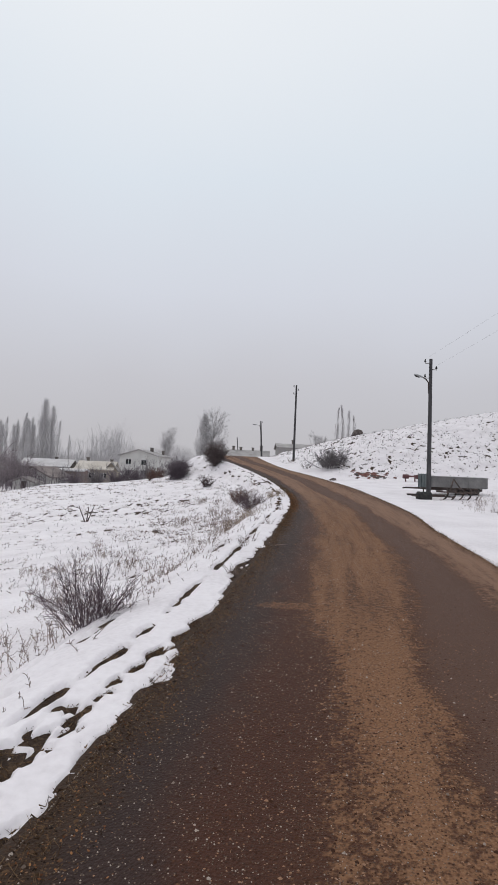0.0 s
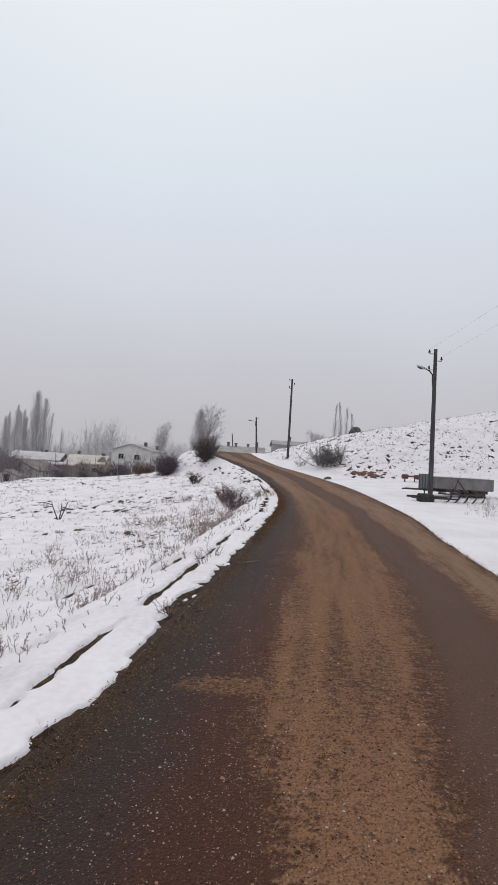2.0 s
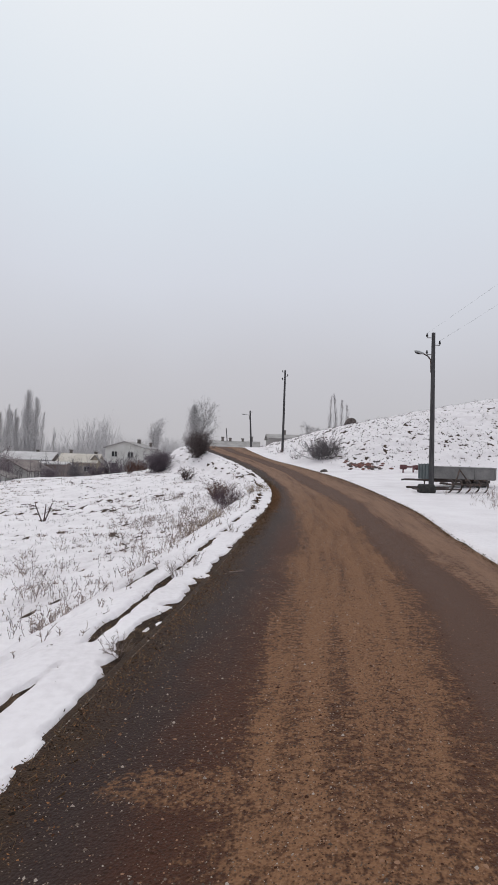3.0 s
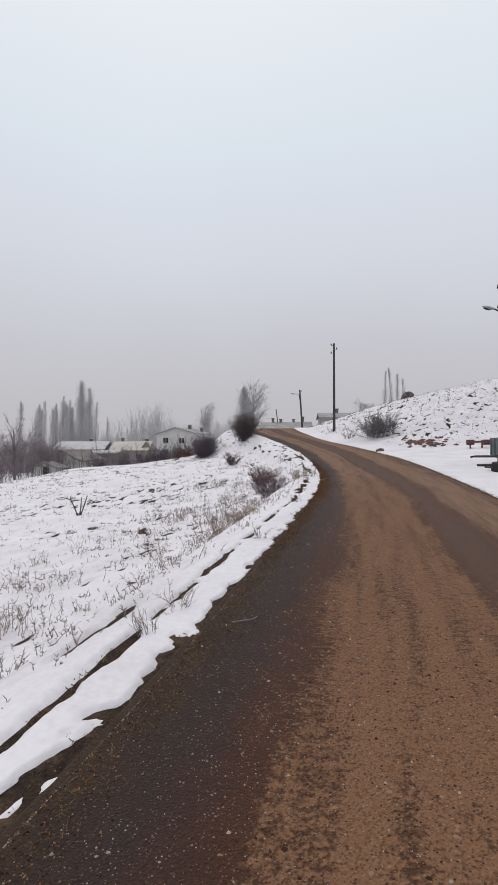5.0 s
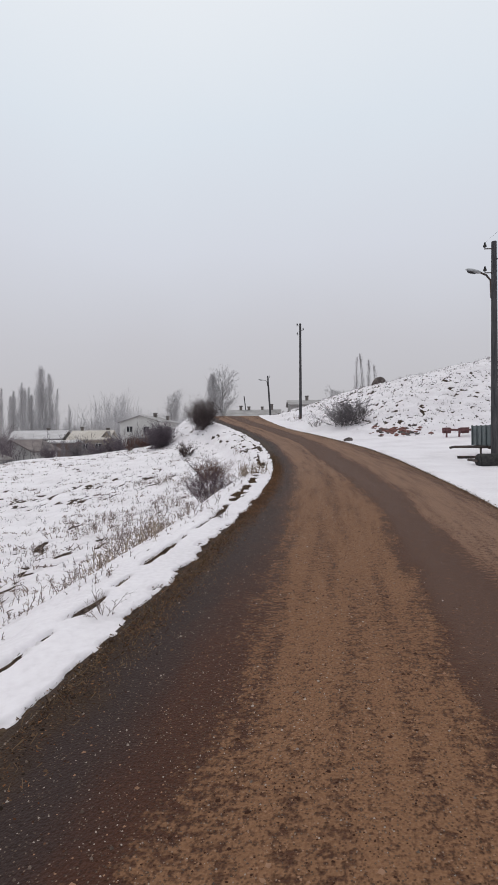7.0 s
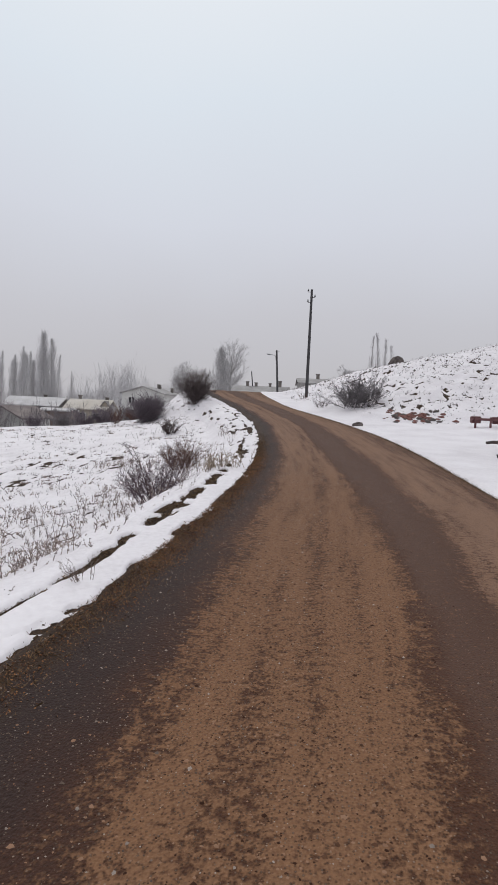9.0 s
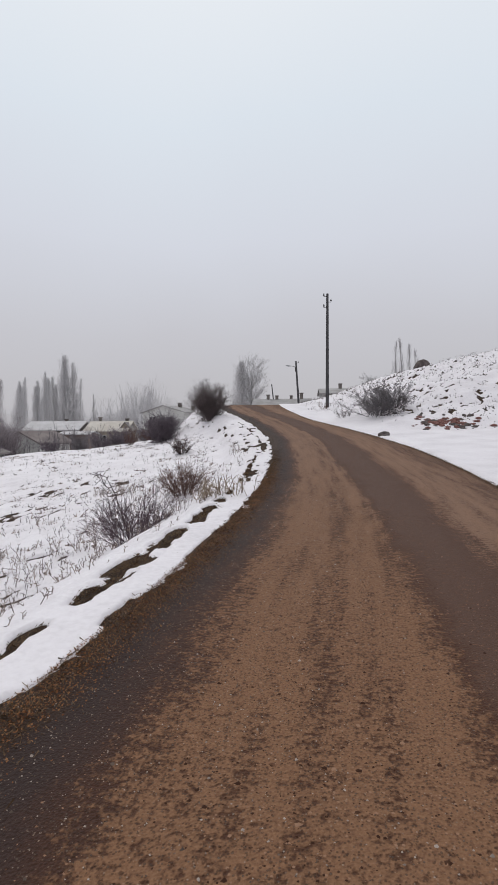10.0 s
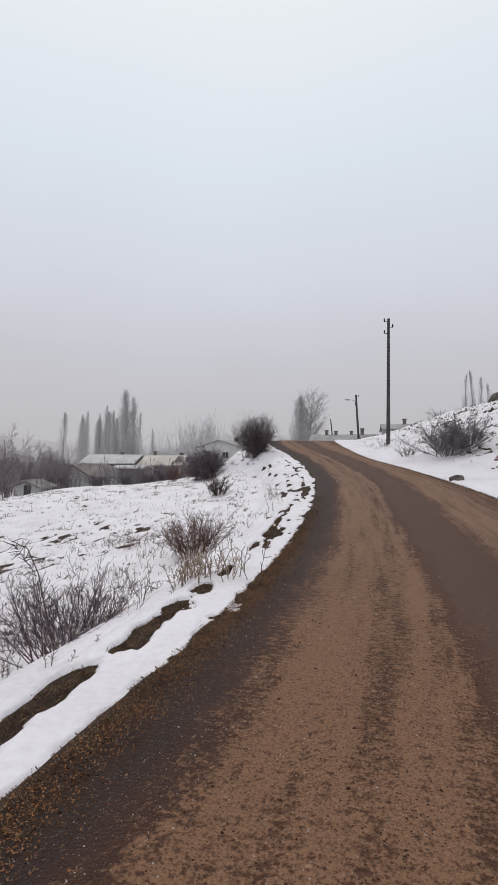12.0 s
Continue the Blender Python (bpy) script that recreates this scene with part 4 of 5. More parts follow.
    if door:
        bm = bmesh.new()
        box(bm, door[0] - door[1] / 2, door[0] + door[1] / 2, f - 0.05, f + 0.03, 0.05, door[2], 0.01)
        part("door", bm, IRON, ob, "dark wooden door")
    return ob


house("two_storey_house", -22.7, 113, 8.4, 10, -1.9, 4.5, 5.75, -9, PLASTER, ROOFPALE, "white plastered two storey house with low gable roof",
      windows=((-2.2, 2.6, 1.3, 1.2), (1.3, 2.5, 1.3, 1.2), (-2.2, 0.2, 1.3, 1.2), (1.3, 0.2, 1.3, 1.2)), chimneys=((0.6, 1.5, 0.6, 0.9), (2.6, 3.5, 0.5, 0.9), (-0.3, 4, 0.5, 0.5)))
house("low_house", -27.5, 93, 6.2, 6.5, -1.8, 1.3, 2.65, 4, TANWALL, ROOFTAN, "low tan plastered house with a pale tan roof",
      windows=((-0.4, -0.3, 1.1, 1.0), (1.7, -0.3, 1.1, 1.0)), chimneys=((2.3, 0.6, 0.5, 0.7), (-2.0, 0.5, 0.45, 0.9)), along=True, door=(-2.3, 1.0, 2.0))
house("tan_annex", -24.6, 92.2, 2.2, 3.2, -1.8, 1.2, 2.5, 4, TANWALL, ROOFGREY, "narrow tan annex with a steep dark gable", over=0.2)
house("low_house", -36.8, 94, 8.4, 7, -2.2, 1.5, 2.75, 6, MUDWALL, ROOFSNOW, "low grey mud house with thin snow on its roof", windows=((1.6, -0.7, 1.1, 1.0), (-1.5, -0.7, 1.1, 1.0)), chimneys=((1.0, 0.5, 0.45, 0.6),), along=True)
house("brown_outbuilding", -29.3, 85, 4.2, 4, -2.2, 0.85, 1.15, 5, BROWNWALL, ROOFSNOW, "brown mud outbuilding with a thin snowy roof", along=True, over=0.25)
house("barn", -30.5, 76, 5.0, 6, -2.5, 0.05, 1.3, -8, PLASTER, ROOFBROWN, "whitewashed barn with a sagging dark brown roof", door=(-1.4, 1.1, 1.8), over=0.5)
house("shed", -25.1, 57.5, 2.3, 2.2, ground_z(-25.1, 57.5) - 0.1, -0.35, 0.1, 5, PLASTER, ROOFGREY, "small whitewashed shed with a dark doorway", door=(0.15, 0.6, 0.9))
house("long_barn", -0.6, 96.5, 8.6, 6, 2.6, 4.75, 5.95, -3, PLASTER, ROOFPALE, "long low white barn with a grey roof and four chimneys",
      windows=((-2.2, 3.6, 1.2, 0.8), (1.0, 3.6, 1.2, 0.8)), chimneys=((-2.3, 0, 0.45, 0.75), (-0.9, 0, 0.45, 0.6), (1.4, 0, 0.4, 0.55), (3.0, 0, 0.5, 0.95)), along=True)
house("low_house", 8.9, 97, 7.0, 6, 3.0, 6.7, 7.5, 2, PALEWALL, ROOFPALE, "grey house with a lean roof half hidden by the hill", chimneys=((-0.4, 0, 0.5, 0.8),), along=True)

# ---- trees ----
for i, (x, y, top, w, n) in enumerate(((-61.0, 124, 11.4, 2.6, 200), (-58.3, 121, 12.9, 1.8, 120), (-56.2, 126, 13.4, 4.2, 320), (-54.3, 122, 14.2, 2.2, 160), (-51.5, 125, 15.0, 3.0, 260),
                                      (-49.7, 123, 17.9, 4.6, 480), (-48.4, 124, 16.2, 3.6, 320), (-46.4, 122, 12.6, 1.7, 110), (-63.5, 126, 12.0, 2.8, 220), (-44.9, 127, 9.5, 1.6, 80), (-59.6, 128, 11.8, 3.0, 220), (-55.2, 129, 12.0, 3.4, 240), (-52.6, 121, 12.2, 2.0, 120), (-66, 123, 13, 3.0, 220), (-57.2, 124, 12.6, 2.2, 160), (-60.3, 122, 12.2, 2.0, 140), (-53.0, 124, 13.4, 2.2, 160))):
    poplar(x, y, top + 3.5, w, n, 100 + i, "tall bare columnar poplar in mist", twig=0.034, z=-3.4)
poplar(-11.9, 135, 14.5, 4.8, 700, 131, "dense bare columnar poplar beside a taller tree", twig=0.036, z=2.6)
broad_tree(-9.5, 135, 16.2, 7.6, 132, "tall bare tree with a fine rounded crown", twig=0.04, trunk=0.3, z=2.6, fork=0.3, limbs=44)
broad_tree(-20.6, 128, 14.6, 3.8, 133, "slim bare tree behind the white house", twig=0.04, trunk=0.2, z=-2.2, fork=0.35, limbs=30)
for i, (x, top, w, n) in enumerate(((19.1, 17.0, 1.0, 80), (20.5, 17.7, 1.1, 90), (21.7, 16.4, 1.2, 90), (22.8, 15.4, 1.1, 80))):
    poplar(x, 110, top - 6, w, n, 140 + i, "slim bare poplar behind the hill", twig=0.034, trunk=0.15, z=6.0)
broad_tree(15.2, 112, 6.0, 3.6, 150, "small bare tree behind the hill", twig=0.035, trunk=0.12, z=6.0, limbs=20)
broad_tree(-31.5, 62, 7.6, 5.4, 151, "low bare fruit tree with twigs coloured pale as in mist", twig=0.02, trunk=0.13, mat=MISTTWIG, bark=GREYTWIG, fork=0.15, limbs=34)
broad_tree(-35.0, 64, 6.8, 4.8, 152, "low bare fruit tree with twigs coloured pale as in mist", twig=0.02, trunk=0.13, mat=MISTTWIG, bark=GREYTWIG, fork=0.15, limbs=18)


def woods(name, count, area, heights, mat, words, seed, thick=0.06, base=None):
    """A far wood or thicket as one mass of bare stems."""
    rng = random.Random(seed)
    V, F = [], []
    for _ in range(count):
        x, y, h = rng.uniform(*area[0]), rng.uniform(*area[1]), rng.uniform(*heights)
        h *= 0.45 + 1.0 * float(vnoise(np.array(x / 5.0), np.array(y / 30.0), seed))
        p = Vector((x, y, (ground_z(x, y) if base is None else base) - 0.1))
        q = bent(rng, p, Vector((rng.gauss(0, 0.08), rng.gauss(0, 0.08), 1)), h, 4, 0.07, 0.05)
        tube(V, F, q, thick, thick * 0.3)
        for _ in range(7):
            k = rng.randrange(1, 4)
            w = Vector((rng.gauss(0, 0.45), rng.gauss(0, 0.45), 1))
            u = bent(rng, q[k], w, h * rng.uniform(0.2, 0.45), 2, 0.1)
            tube(V, F, u, thick * 0.5, thick * 0.2)
            tube(V, F, bent(rng, u[1], w + Vector((rng.gauss(0, 0.5), rng.gauss(0, 0.5), 0)), h * 0.15, 2, 0.1), thick * 0.3, thick * 0.15)
    tagged(add_mesh(name, V, F, mat), words, "trees", kind="stuff")


woods("far_wood", 600, ((-62, -12), (138, 165)), (7.5, 13.0), HAZETWIG, "bare far wood behind the village in mist", 160, 0.07, -2.5)
woods("thicket", 420, ((-56, -33), (64, 86)), (1.6, 3.6), MISTTWIG, "bare thicket below the village coloured pale as in mist", 161, 0.035)
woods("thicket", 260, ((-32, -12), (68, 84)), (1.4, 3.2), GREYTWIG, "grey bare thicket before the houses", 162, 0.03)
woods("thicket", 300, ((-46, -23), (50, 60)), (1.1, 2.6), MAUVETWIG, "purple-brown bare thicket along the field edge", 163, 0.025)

# ---- shrubs ----
shrub("dense_shrub", -3.15, 47.9, 2.6, 3.1, 150, 18, "round dark bare shrub on the snowy bank", SHRUBTWIG, 201, 0.011, ball=True)
shrub("dense_shrub", -7.0, 50.3, 2.15, 3.4, 170, 24, "dense purple-grey bare shrub behind the bank", MAUVETWIG, 202, 0.013, ball=True)
shrub("low_shrub", -10.2, 52.5, 1.4, 1.2, 24, 10, "small reddish bare shrub on the field edge", REDTWIG, 203, 0.014)
shrub("low_shrub", -3.3, 41.0, 1.05, 1.2, 34, 12, "low dark bare shrub on the bank", seed=204, thick=0.013)
shrub("low_shrub", -0.35, 29.6, 1.1, 1.2, 60, 13, "bare shrub with upright stems on the bank", REDTWIG, 205, 0.008, lean=0.85)
shrub("low_shrub", 0.24, 23.75, 0.95, 1.15, 64, 13, "loose purple-brown bare shrub with arching twigs on the bank", PURPLETWIG, seed=207, thick=0.0065, lean=1.0)
shrub("low_shrub", -1.70, 5.7, 0.80, 0.66, 62, 11, "dense purple-brown bare shrub in snow", PURPLETWIG, 208, 0.0048, lean=0.78)
shrub("low_shrub", 6.9, 43.4, 1.9, 2.0, 54, 18, "wide grey bare shrub dusted with snow", GREYTWIG, 209, 0.014, lean=1.15, group="shrubs at the hill foot")
shrub("low_shrub", 7.9, 43.9, 1.6, 1.8, 46, 18, "wide grey bare shrub dusted with snow", GREYTWIG, 212, 0.014, lean=1.15, group="shrubs at the hill foot")
shrub("low_shrub", 5.2, 44.8, 0.7, 1.0, 16, 8, "low bare shrub at the foot of the bank", seed=210, thick=0.010)
shrub("low_shrub", 4.3, 50.1, 0.6, 0.8, 14, 6, "low dry shrub at the foot of a pole", REDTWIG, 211, 0.010)

for k, (x, y, h, w, m) in enumerate(((-15.6, 60, 1.5, 1.5, MAUVETWIG), (-14.2, 61, 1.8, 1.6, MAUVETWIG), (-12.9, 59.5, 1.6, 1.5, MAUVETWIG), (-11.6, 61, 1.7, 1.6, GREYTWIG), (-10.3, 58.5, 1.3, 1.3, REDTWIG),
                                        (-18.5, 62, 1.7, 1.6, GREYTWIG), (-21.0, 61, 1.5, 1.5, MAUVETWIG))):
    shrub("garden_shrub", x, y, h, w, 44, 14, "bare purple-grey shrub before the village houses", m, 220 + k, 0.018, lean=1.0, group="garden shrubs")
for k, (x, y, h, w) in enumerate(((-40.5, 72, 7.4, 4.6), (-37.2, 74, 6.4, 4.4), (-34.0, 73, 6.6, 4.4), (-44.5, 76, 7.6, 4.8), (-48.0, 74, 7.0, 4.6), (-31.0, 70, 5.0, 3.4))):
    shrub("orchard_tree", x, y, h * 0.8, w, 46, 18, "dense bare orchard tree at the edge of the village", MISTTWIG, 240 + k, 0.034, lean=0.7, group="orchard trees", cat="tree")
for k, (x, y, h) in enumerate(((0.12, 10.25, 0.26), (0.02, 9.6, 0.18), (-0.12, 7.2, 0.2), (0.62, 13.4, 0.2), (1.2, 17.6, 0.2))):
    shrub("verge_weed", x, y, h, 0.3, 12, 5, "small dry weed on the snowy road edge", WEED, 260 + k, 0.003, lean=0.9, group="verge weeds", sink=0.0, cat="weed")

rng = random.Random(77)
stalk_v, stalk_f = [], []
stalk = thing("tall_weed", 0.2, 23.72, "tall dry arching weed stalk in snow", "weed", sink=0.05)
tube(stalk_v, stalk_f, [Vector((0, 0, 0)), Vector((-0.12, 0, 0.45)), Vector((-0.32, 0.1, 0.92)), Vector((-0.46, 0.1, 1.18)), Vector((-0.68, 0.1, 1.26))], 0.010, 0.005)
add_mesh("stem", stalk_v, stalk_f, TWIG, stalk)
sv, sf = [], []
for _ in range(26):
    k = rng.uniform(0.4, 1)
    p = Vector((-0.68 * k, 0.1, 1.26 * math.sqrt(k)))
    tube(sv, sf, bent(rng, p, Vector((rng.gauss(0, 1), rng.gauss(0, 1), rng.gauss(0.4, 0.5))), rng.uniform(0.08, 0.22), 2, 0.2), 0.006, 0.004)
tagged(add_mesh("seed_head", sv, sf, TWIG, stalk), kind="stuff")

# cut stump with upright shoots on the field
tw = thing("sapling_stump", -8.95, 28.6, "cut sapling with three bare shoots in snow", "sapling", sink=0.05)
for k, (dx, dy, h) in enumerate(((-0.45, 0, 1.0), (0.06, 0.1, 0.95), (0.42, -0.05, 1.05))):
    v_, f_ = [], []
    tube(v_, f_, [Vector((0.06 * dx, 0, 0)), Vector((dx * 0.35, dy * 0.5, h * 0.3)), Vector((dx * 0.75, dy, h * 0.7)), Vector((dx, dy, h))], 0.04, 0.018, 5)
    add_mesh("shoot", v_, f_, TWIG, tw)
v_, f_ = [], []
tube(v_, f_, [Vector((-0.42, 0.02, 0.85)), Vector((-0.8, 0, 0.95)), Vector((-1.15, 0, 0.9))], 0.022, 0.012, 4)
add_mesh("side_branch", v_, f_, TWIG, tw)


# ---- dry weeds, grass and leaves ----
def weeds(name, spots, mat, words, seed, cat="weeds", thick=0.0034, branch=4):
    """Dry weeds: many thin forked stems as one mass."""
    rng = random.Random(seed)
    V, F = [], []
    for x, y, h, n in spots:
        z = ground_z(x, y) + 0.02
        for _ in range(n):
            p = Vector((x + rng.gauss(0, 0.12), y + rng.gauss(0, 0.12), z))
            ln = h * rng.uniform(0.5, 1.0)
            t = thick * (1 + 0.022 * y)
            q = bent(rng, p, Vector((rng.gauss(0, 0.28), rng.gauss(0, 0.28), 1)), ln, 3, 0.12)
            tube(V, F, q, t, t * 0.5)
            for _ in range(branch):
                w = Vector((rng.gauss(0, 0.8), rng.gauss(0, 0.8), 0.7))
                tube(V, F, bent(rng, q[rng.choice((1, 2, 3))], w, ln * rng.uniform(0.15, 0.4), 2, 0.2), t * 0.7, t * 0.5)
    return tagged(add_mesh(name, V, F, mat), words, cat, kind="stuff")


rng = random.Random(5)
bank = []
for _ in range(165):
    y = rng.uniform(2.5, 36)
    d = 1.6 + rng.random() ** 1.2 * 5.0
    tall = rng.uniform(0.18, 0.34) if rng.random() < 0.72 else rng.uniform(0.36, 0.62)
    for _ in range(rng.randrange(1, 5)):
        bank.append((float(left_edge(y)) - d + rng.gauss(0, 0.22), y + rng.gauss(0, 0.3), tall * rng.uniform(0.5, 1.0), rng.randrange(3, 8)))
for _ in range(420):
    y, d = rng.uniform(2.5, 33), 0.75 + 2.6 * rng.random() ** 1.5
    bank.append((float(left_edge(y)) - d, y, rng.uniform(0.06, 0.18), rng.randrange(1, 4)))
weeds("dry_weeds", bank, WEED, "purple-brown dry weeds standing out of the snowy bank", 91, thick=0.0036, branch=7)
straw = [(1.28 + rng.gauss(0, 0.16), 25.1 + rng.gauss(0, 0.22), rng.uniform(0.2, 0.42), 6) for _ in range(12)]
straw += [(-0.3 + rng.gauss(0, 0.3), 17.4 + rng.gauss(0, 0.5), rng.uniform(0.2, 0.42), 6) for _ in range(12)]
weeds("dry_grass", straw, STRAW, "pale straw tufts of dry grass on the bank", 89, thick=0.0046, branch=5)
field = []
for _ in range(1900):
    y, d = rng.uniform(8, 54), 2.6 + 25 * rng.random() ** 1.3
    field.append((float(left_edge(y)) - d, y, rng.uniform(0.05, 0.24), rng.randrange(1, 5)))
weeds("dry_weeds", field, SHRUBTWIG, "sparse dark dry weeds on the snowy field", 92)
hillw = []
for _ in range(1700):
    y = rng.uniform(41, 80)
    d = rng.uniform(1.5, 30)
    hillw.append((float(right_edge(y)) + d, y, rng.uniform(0.08, 0.30), rng.randrange(2, 5)))
weeds("dry_weeds", hillw, TWIG, "dark dry weeds on the snowy hill", 93)
yard = [(11.2 + rng.gauss(0, 0.7), 23.6 + rng.gauss(0, 1.0), rng.uniform(0.3, 0.65), 5) for _ in range(16)] + [(9.6 + rng.gauss(0, 0.5), 20.3 + rng.gauss(0, 0.6), rng.uniform(0.2, 0.5), 4) for _ in range(9)]
weeds("dry_weeds", yard, WEED, "dry weeds standing in the snowy yard", 94)


def blades(name, count, place, size, mat, words, seed, flat=False, cat="grass"):
    """Short dead grass blades or leaves as one mass."""
    rng = random.Random(seed)
    V, F = [], []
    for _ in range(count):
        x, y = place(rng)
        z = ground_z(x, y) + (0.03 if x > float(left_edge(y)) else 0.0)
        a, s = rng.uniform(0, 2 * math.pi), rng.uniform(*size)
        u = Vector((math.cos(a), math.sin(a), 0))
        b = len(V)
        if flat:
            w = Vector((-u.y, u.x, rng.uniform(-0.3, 0.5))) * s * 0.35
            p = Vector((x, y, z + 0.008))
            V += [p - u * s / 2, p + w, p + u * s / 2 + Vector((0, 0, s * 0.3)), p - w]
        else:
            w = Vector((-u.y, u.x, 0)) * 0.0010 * (1 + 0.07 * y)
            p, lean_ = Vector((x, y, z - 0.005)), u * s * rng.uniform(0.3, 1.1)
            V += [p - w, p + w, p + lean_ + w * 0.3 + Vector((0, 0, s * rng.uniform(0.2, 0.8))), p + lean_ - w * 0.3 + Vector((0, 0, s * 0.5))]
        F.append((b, b + 1, b + 2, b + 3))
    return tagged(add_mesh(name, V, F, mat, smooth=False), words, cat, kind="stuff")


def verge_place(rng):
    y = -0.5 + 34 * rng.random() ** 1.3 if rng.random() < 0.5 else rng.uniform(12, 31)
    return float(left_edge(y)) + rng.gauss(0.05, 0.14), y


def ledge_place(rng):
    y = 1 + 31 * rng.random() if rng.random() < 0.4 else 14 + 16 * rng.random()
    return float(left_edge(y) - crack_line(y)) - rng.gauss(0.0, 0.09), y


blades("dead_grass", 21000, verge_place, (0.014, 0.050), GRASS, "short dead brown grass along the road verge", 95)
def right_verge_place(rng):
    y = 2 + 46 * rng.random()
    return float(right_edge(y)) + rng.gauss(-0.03, 0.05), y


blades("dead_grass", 9000, right_verge_place, (0.015, 0.05), GRASS, "dark dead grass along the far edge of the road", 98)
blades("dead_grass", 16000, ledge_place, (0.015, 0.05), GRASS, "short dead brown grass on the bare ledge of the bank", 96)


def leaf_place(rng):
    y = rng.choice((rng.uniform(13, 29), rng.uniform(17, 28), rng.uniform(18, 27), rng.uniform(0, 32)))
    return float(left_edge(y)) + rng.gauss(0.14, 0.13), y


def fringe_place(rng):
    y = 0.5 + 4.6 * rng.random()
    return float(left_edge(y)) - rng.gauss(0.2, 0.14), y


blades("dead_grass", 9000, fringe_place, (0.012, 0.045), GRASS, "short olive-brown grass between patches of thin snow", 99)
blades("fallen_leaves", 24000, leaf_place, (0.006, 0.017), LEAF, "rusty fallen leaves along the road verge", 97, flat=True, cat="leaves")


# ---- stones ----
def stone(name, x, y, size, mat, label, seed, squash=0.7, z=None, group=""):
    rng = random.Random(seed)
    ob = thing(name, x, y, label, "stone", group, z=z, rz=rng.uniform(0, 360))
    bm = bmesh.new()
    bmesh.ops.create_icosphere(bm, subdivisions=3 if size > 0.2 else 2, radius=size)
    for v in bm.verts:
        k = 1 + 0.5 * noise.noise(v.co * (1.3 / size) + Vector((seed, 0, 0))) + 0.12 * noise.noise(v.co * (4 / size))
        v.co = Vector((v.co.x * k, v.co.y * k, v.co.z * k * squash + size * squash * 0.55))
    part("rock", bm, mat, ob)
    return ob


stone("boulder", 13.74, 64.0, 0.62, STONE, "rounded grey boulder on the crest of the hill", 301, 0.95)
stone("field_rock", 6.4, 37.8, 0.22, STONE, "small dark rock in snow beside the road", 302)
rng = random.Random(8)
for i in range(110):
    x, y = 9.75 + rng.gauss(0, 0.62), 40.9 + rng.gauss(0, 0.5)
    stone("rubble_stone", x, y, rng.uniform(0.06, 0.19), REDSTONE if i % 4 else STONE, "reddish broken stone in a rubble heap", 400 + i, 0.6, group="rubble at the hill foot")

V, F = [], []
rng = random.Random(9)
for _ in range(9000):
    y = rng.uniform(39.5, 80)
    d = rng.uniform(1.5, 34)
    x = float(right_edge(y)) + d
    if vnoise(np.array(x / 4.0), np.array(y / 3.0), 98) < 0.36:
        continue
    s = rng.uniform(0.035, 0.12)
    z = ground_z(x, y) + 0.045
    b = len(V)
    a = rng.uniform(0, 3)
    for k in range(6):
        t = a + k * math.pi / 3
        V.append(Vector((x + s * 1.6 * rng.uniform(0.6, 1.2) * math.cos(t), y + s * rng.uniform(0.6, 1.2) * math.sin(t), z - 0.08)))
    V.append(Vector((x, y, z + s * 0.7)))
    F += [(b + k, b + (k + 1) % 6, b + 6) for k in range(6)]
tagged(add_mesh("hill_tussocks", V, F, STONE, smooth=False), "dark tussocks and stones showing through hillside snow", "tussocks", kind="stuff")

V, F = [], []
rng = random.Random(12)
for _ in range(1000):
    y, d = rng.uniform(9, 55), 2.2 + 26 * rng.random()
    x = float(left_edge(y)) - d
    if vnoise(np.array(x / 3.0), np.array(y / 3.0), 97) < 0.38:
        continue
    z, s = ground_z(x, y) + 0.055, rng.uniform(0.06, 0.17)
    for _ in range(9):
        p = Vector((x + rng.gauss(0, s), y + rng.gauss(0, s * 0.5), z))
        tube(V, F, bent(rng, p, Vector((rng.gauss(0, 0.9), rng.gauss(0, 0.9), 0.8)), s * rng.uniform(0.5, 1.1), 2, 0.2), 0.006 + 0.0003 * y, 0.004)
tagged(add_mesh("field_tussocks", V, F, WEED, smooth=False), "low brown grass tussocks showing through field snow", "tussocks", kind="stuff")

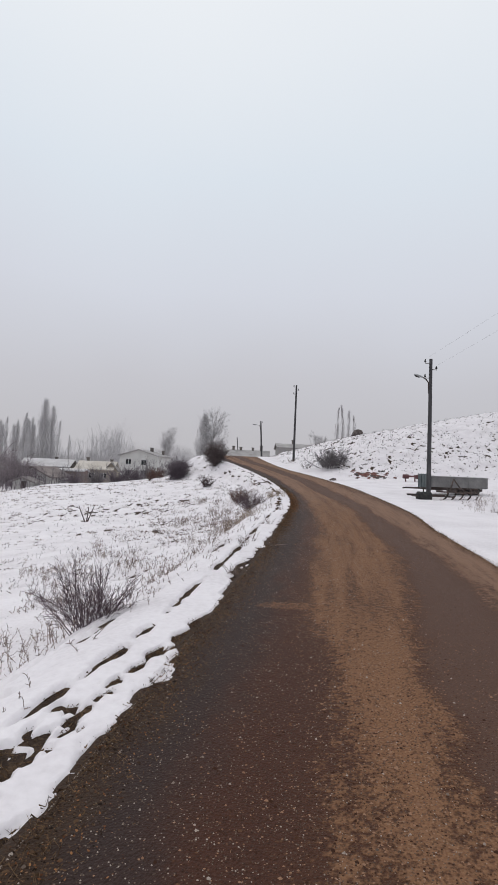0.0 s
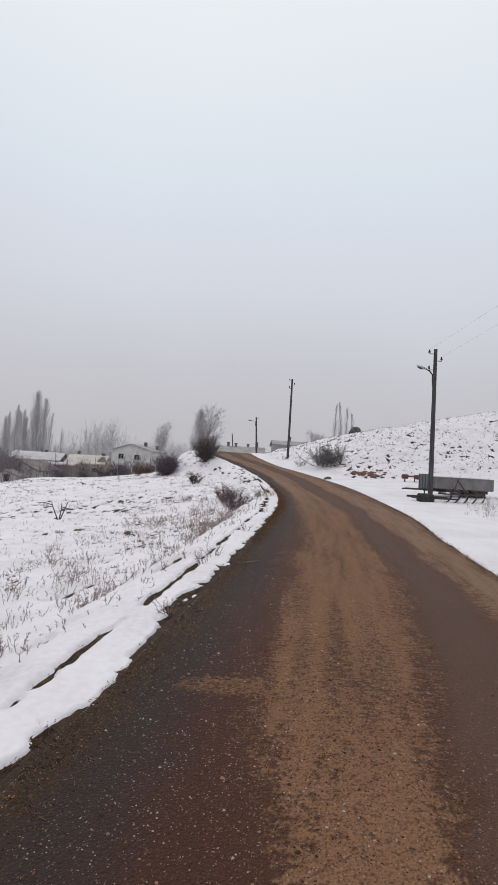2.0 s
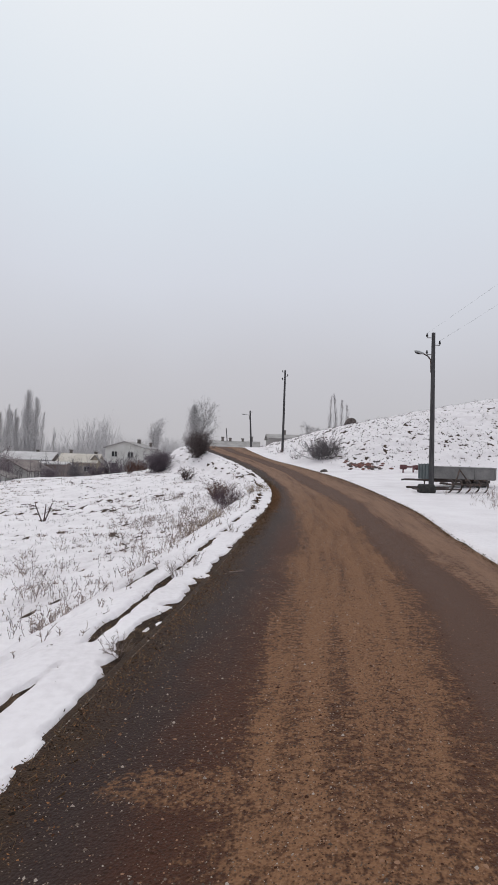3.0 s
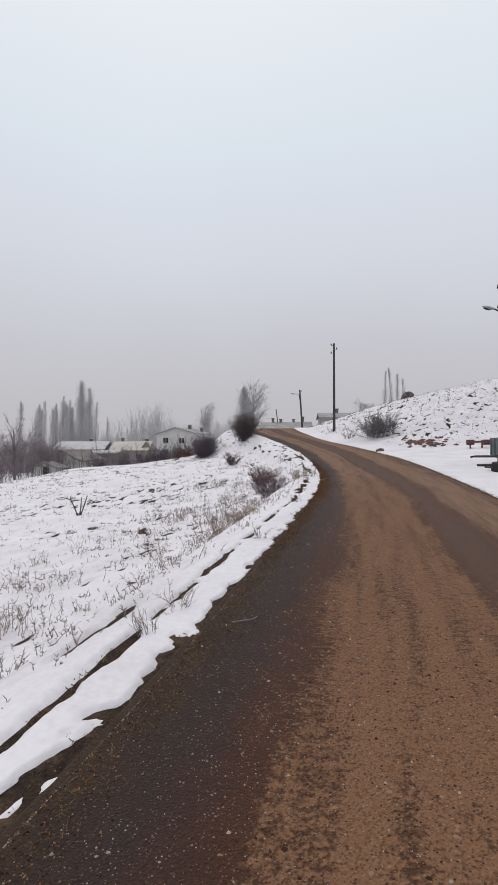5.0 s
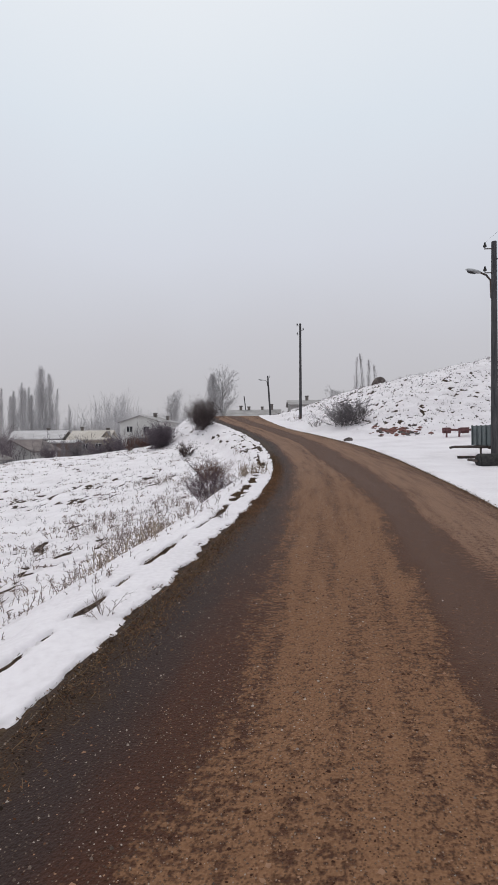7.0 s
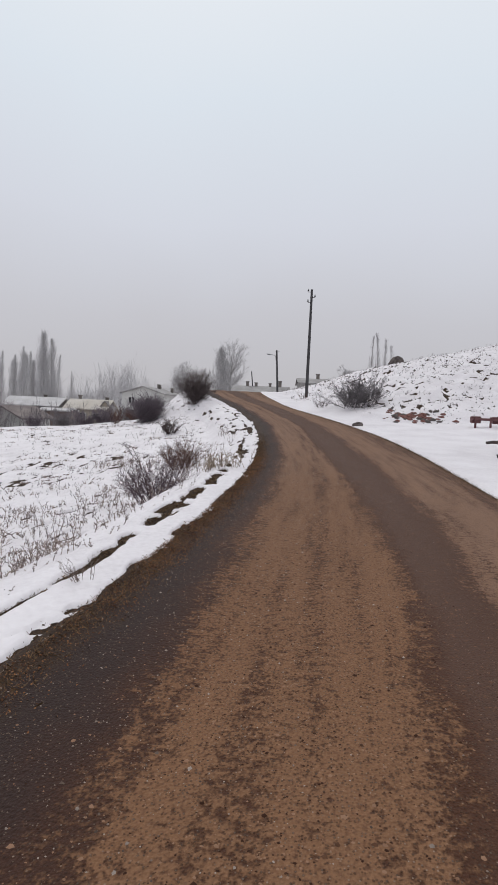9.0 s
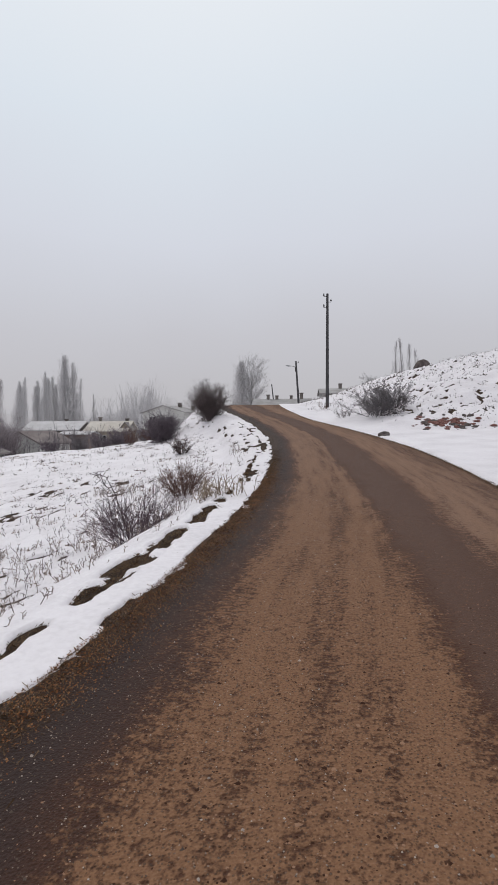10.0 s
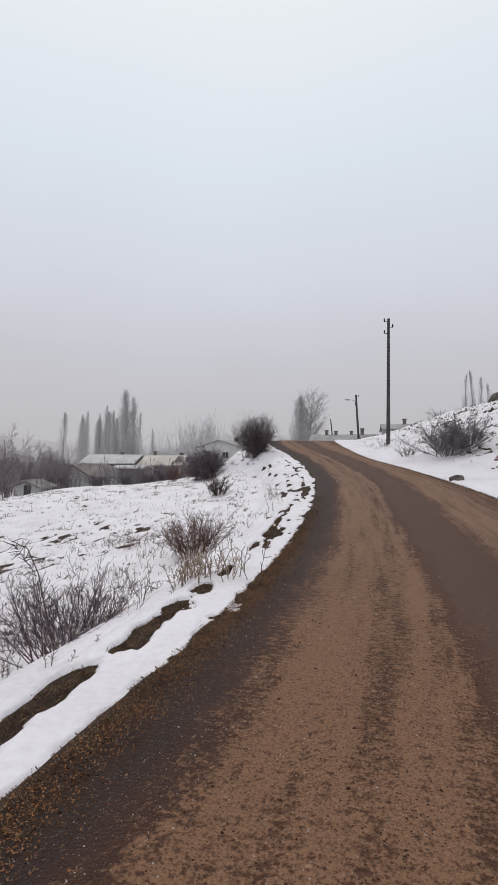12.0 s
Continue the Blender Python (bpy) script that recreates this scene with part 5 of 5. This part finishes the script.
def grains(name, n, across, reach, size, flat, mat, words, cat, seed):
    """Small angular grains scattered over the road as one mass; across gives metres from the left edge."""
    r = np.random.default_rng(seed)
    y = -0.2 + reach * r.random(n) ** 1.5
    le, w = left_edge(y), right_edge(y) - left_edge(y)
    off = np.clip(across(r, y, n), 0.02, w - 0.05)
    sz = r.uniform(*size, n) * np.where(r.random(n) < 0.05, 1.9, 1.0)
    z = road_top(off, y) - 0.001
    a = r.uniform(0, 3, n)[:, None] + np.arange(5)[None] * 2 * np.pi / 5
    rad = sz[:, None] * r.uniform(0.6, 1.4, (n, 5))
    ring = np.stack([(le + off)[:, None] + 1.25 * rad * np.cos(a), y[:, None] + rad * np.sin(a), np.repeat(z[:, None], 5, 1)], -1)
    top = np.stack([le + off + r.uniform(-0.3, 0.3, n) * sz, y + r.uniform(-0.3, 0.3, n) * sz, z + sz * flat], -1)[:, None]
    co = np.concatenate([ring, top], 1).reshape(-1, 3)
    base = np.arange(n)[:, None] * 6
    tri = np.concatenate([np.stack([base[:, 0] + k, base[:, 0] + (k + 1) % 5, base[:, 0] + 5], -1) for k in range(5)], 0)
    me = bpy.data.meshes.new(name)
    me.vertices.add(len(co))
    me.vertices.foreach_set("co", co.astype(np.float32).ravel())
    me.loops.add(tri.size)
    me.polygons.add(len(tri))
    me.loops.foreach_set("vertex_index", tri.astype(np.int32).ravel())
    me.polygons.foreach_set("loop_start", np.arange(0, tri.size, 3, dtype=np.int32))
    me.update(calc_edges=True)
    me.materials.append(mat)
    return tagged(new(name, me), words, cat, kind="stuff")


grains("road_gravel", 34000, lambda r, y, n: r.normal(0.8, 0.8, n), 27, (0.0015, 0.0045), 1.3, PEBBLE, "loose pale grit and pebbles scattered over the road", "gravel", 10)
grains("mud_clods", 45000, lambda r, y, n: r.normal(1.6, 0.55, n), 24, (0.002, 0.0062), 0.9, CLOD, "crumbs of drying tan mud lying on the road", "mud", 11)

grains("verge_litter", 22000, lambda r, y, n: np.abs(r.normal(0.0, 0.15, n)), 30, (0.002, 0.0065), 0.9, LITTER, "dark crumbs of earth and rotten leaves along the road edge", "litter", 13)

twig_thing = thing("fallen_twig", 0.75, 9.95, "short pale broken twig on the asphalt", "twig", z=float(road_z(9.95)) + 0.03)
v_, f_ = [], []
tube(v_, f_, [Vector((-0.12, -0.06, 0.008)), Vector((-0.02, -0.02, 0.012)), Vector((0.05, 0.02, 0.012)), Vector((0.08, 0.09, 0.01))], 0.006, 0.003, 5)
add_mesh("stick", v_, f_, WEED, twig_thing)
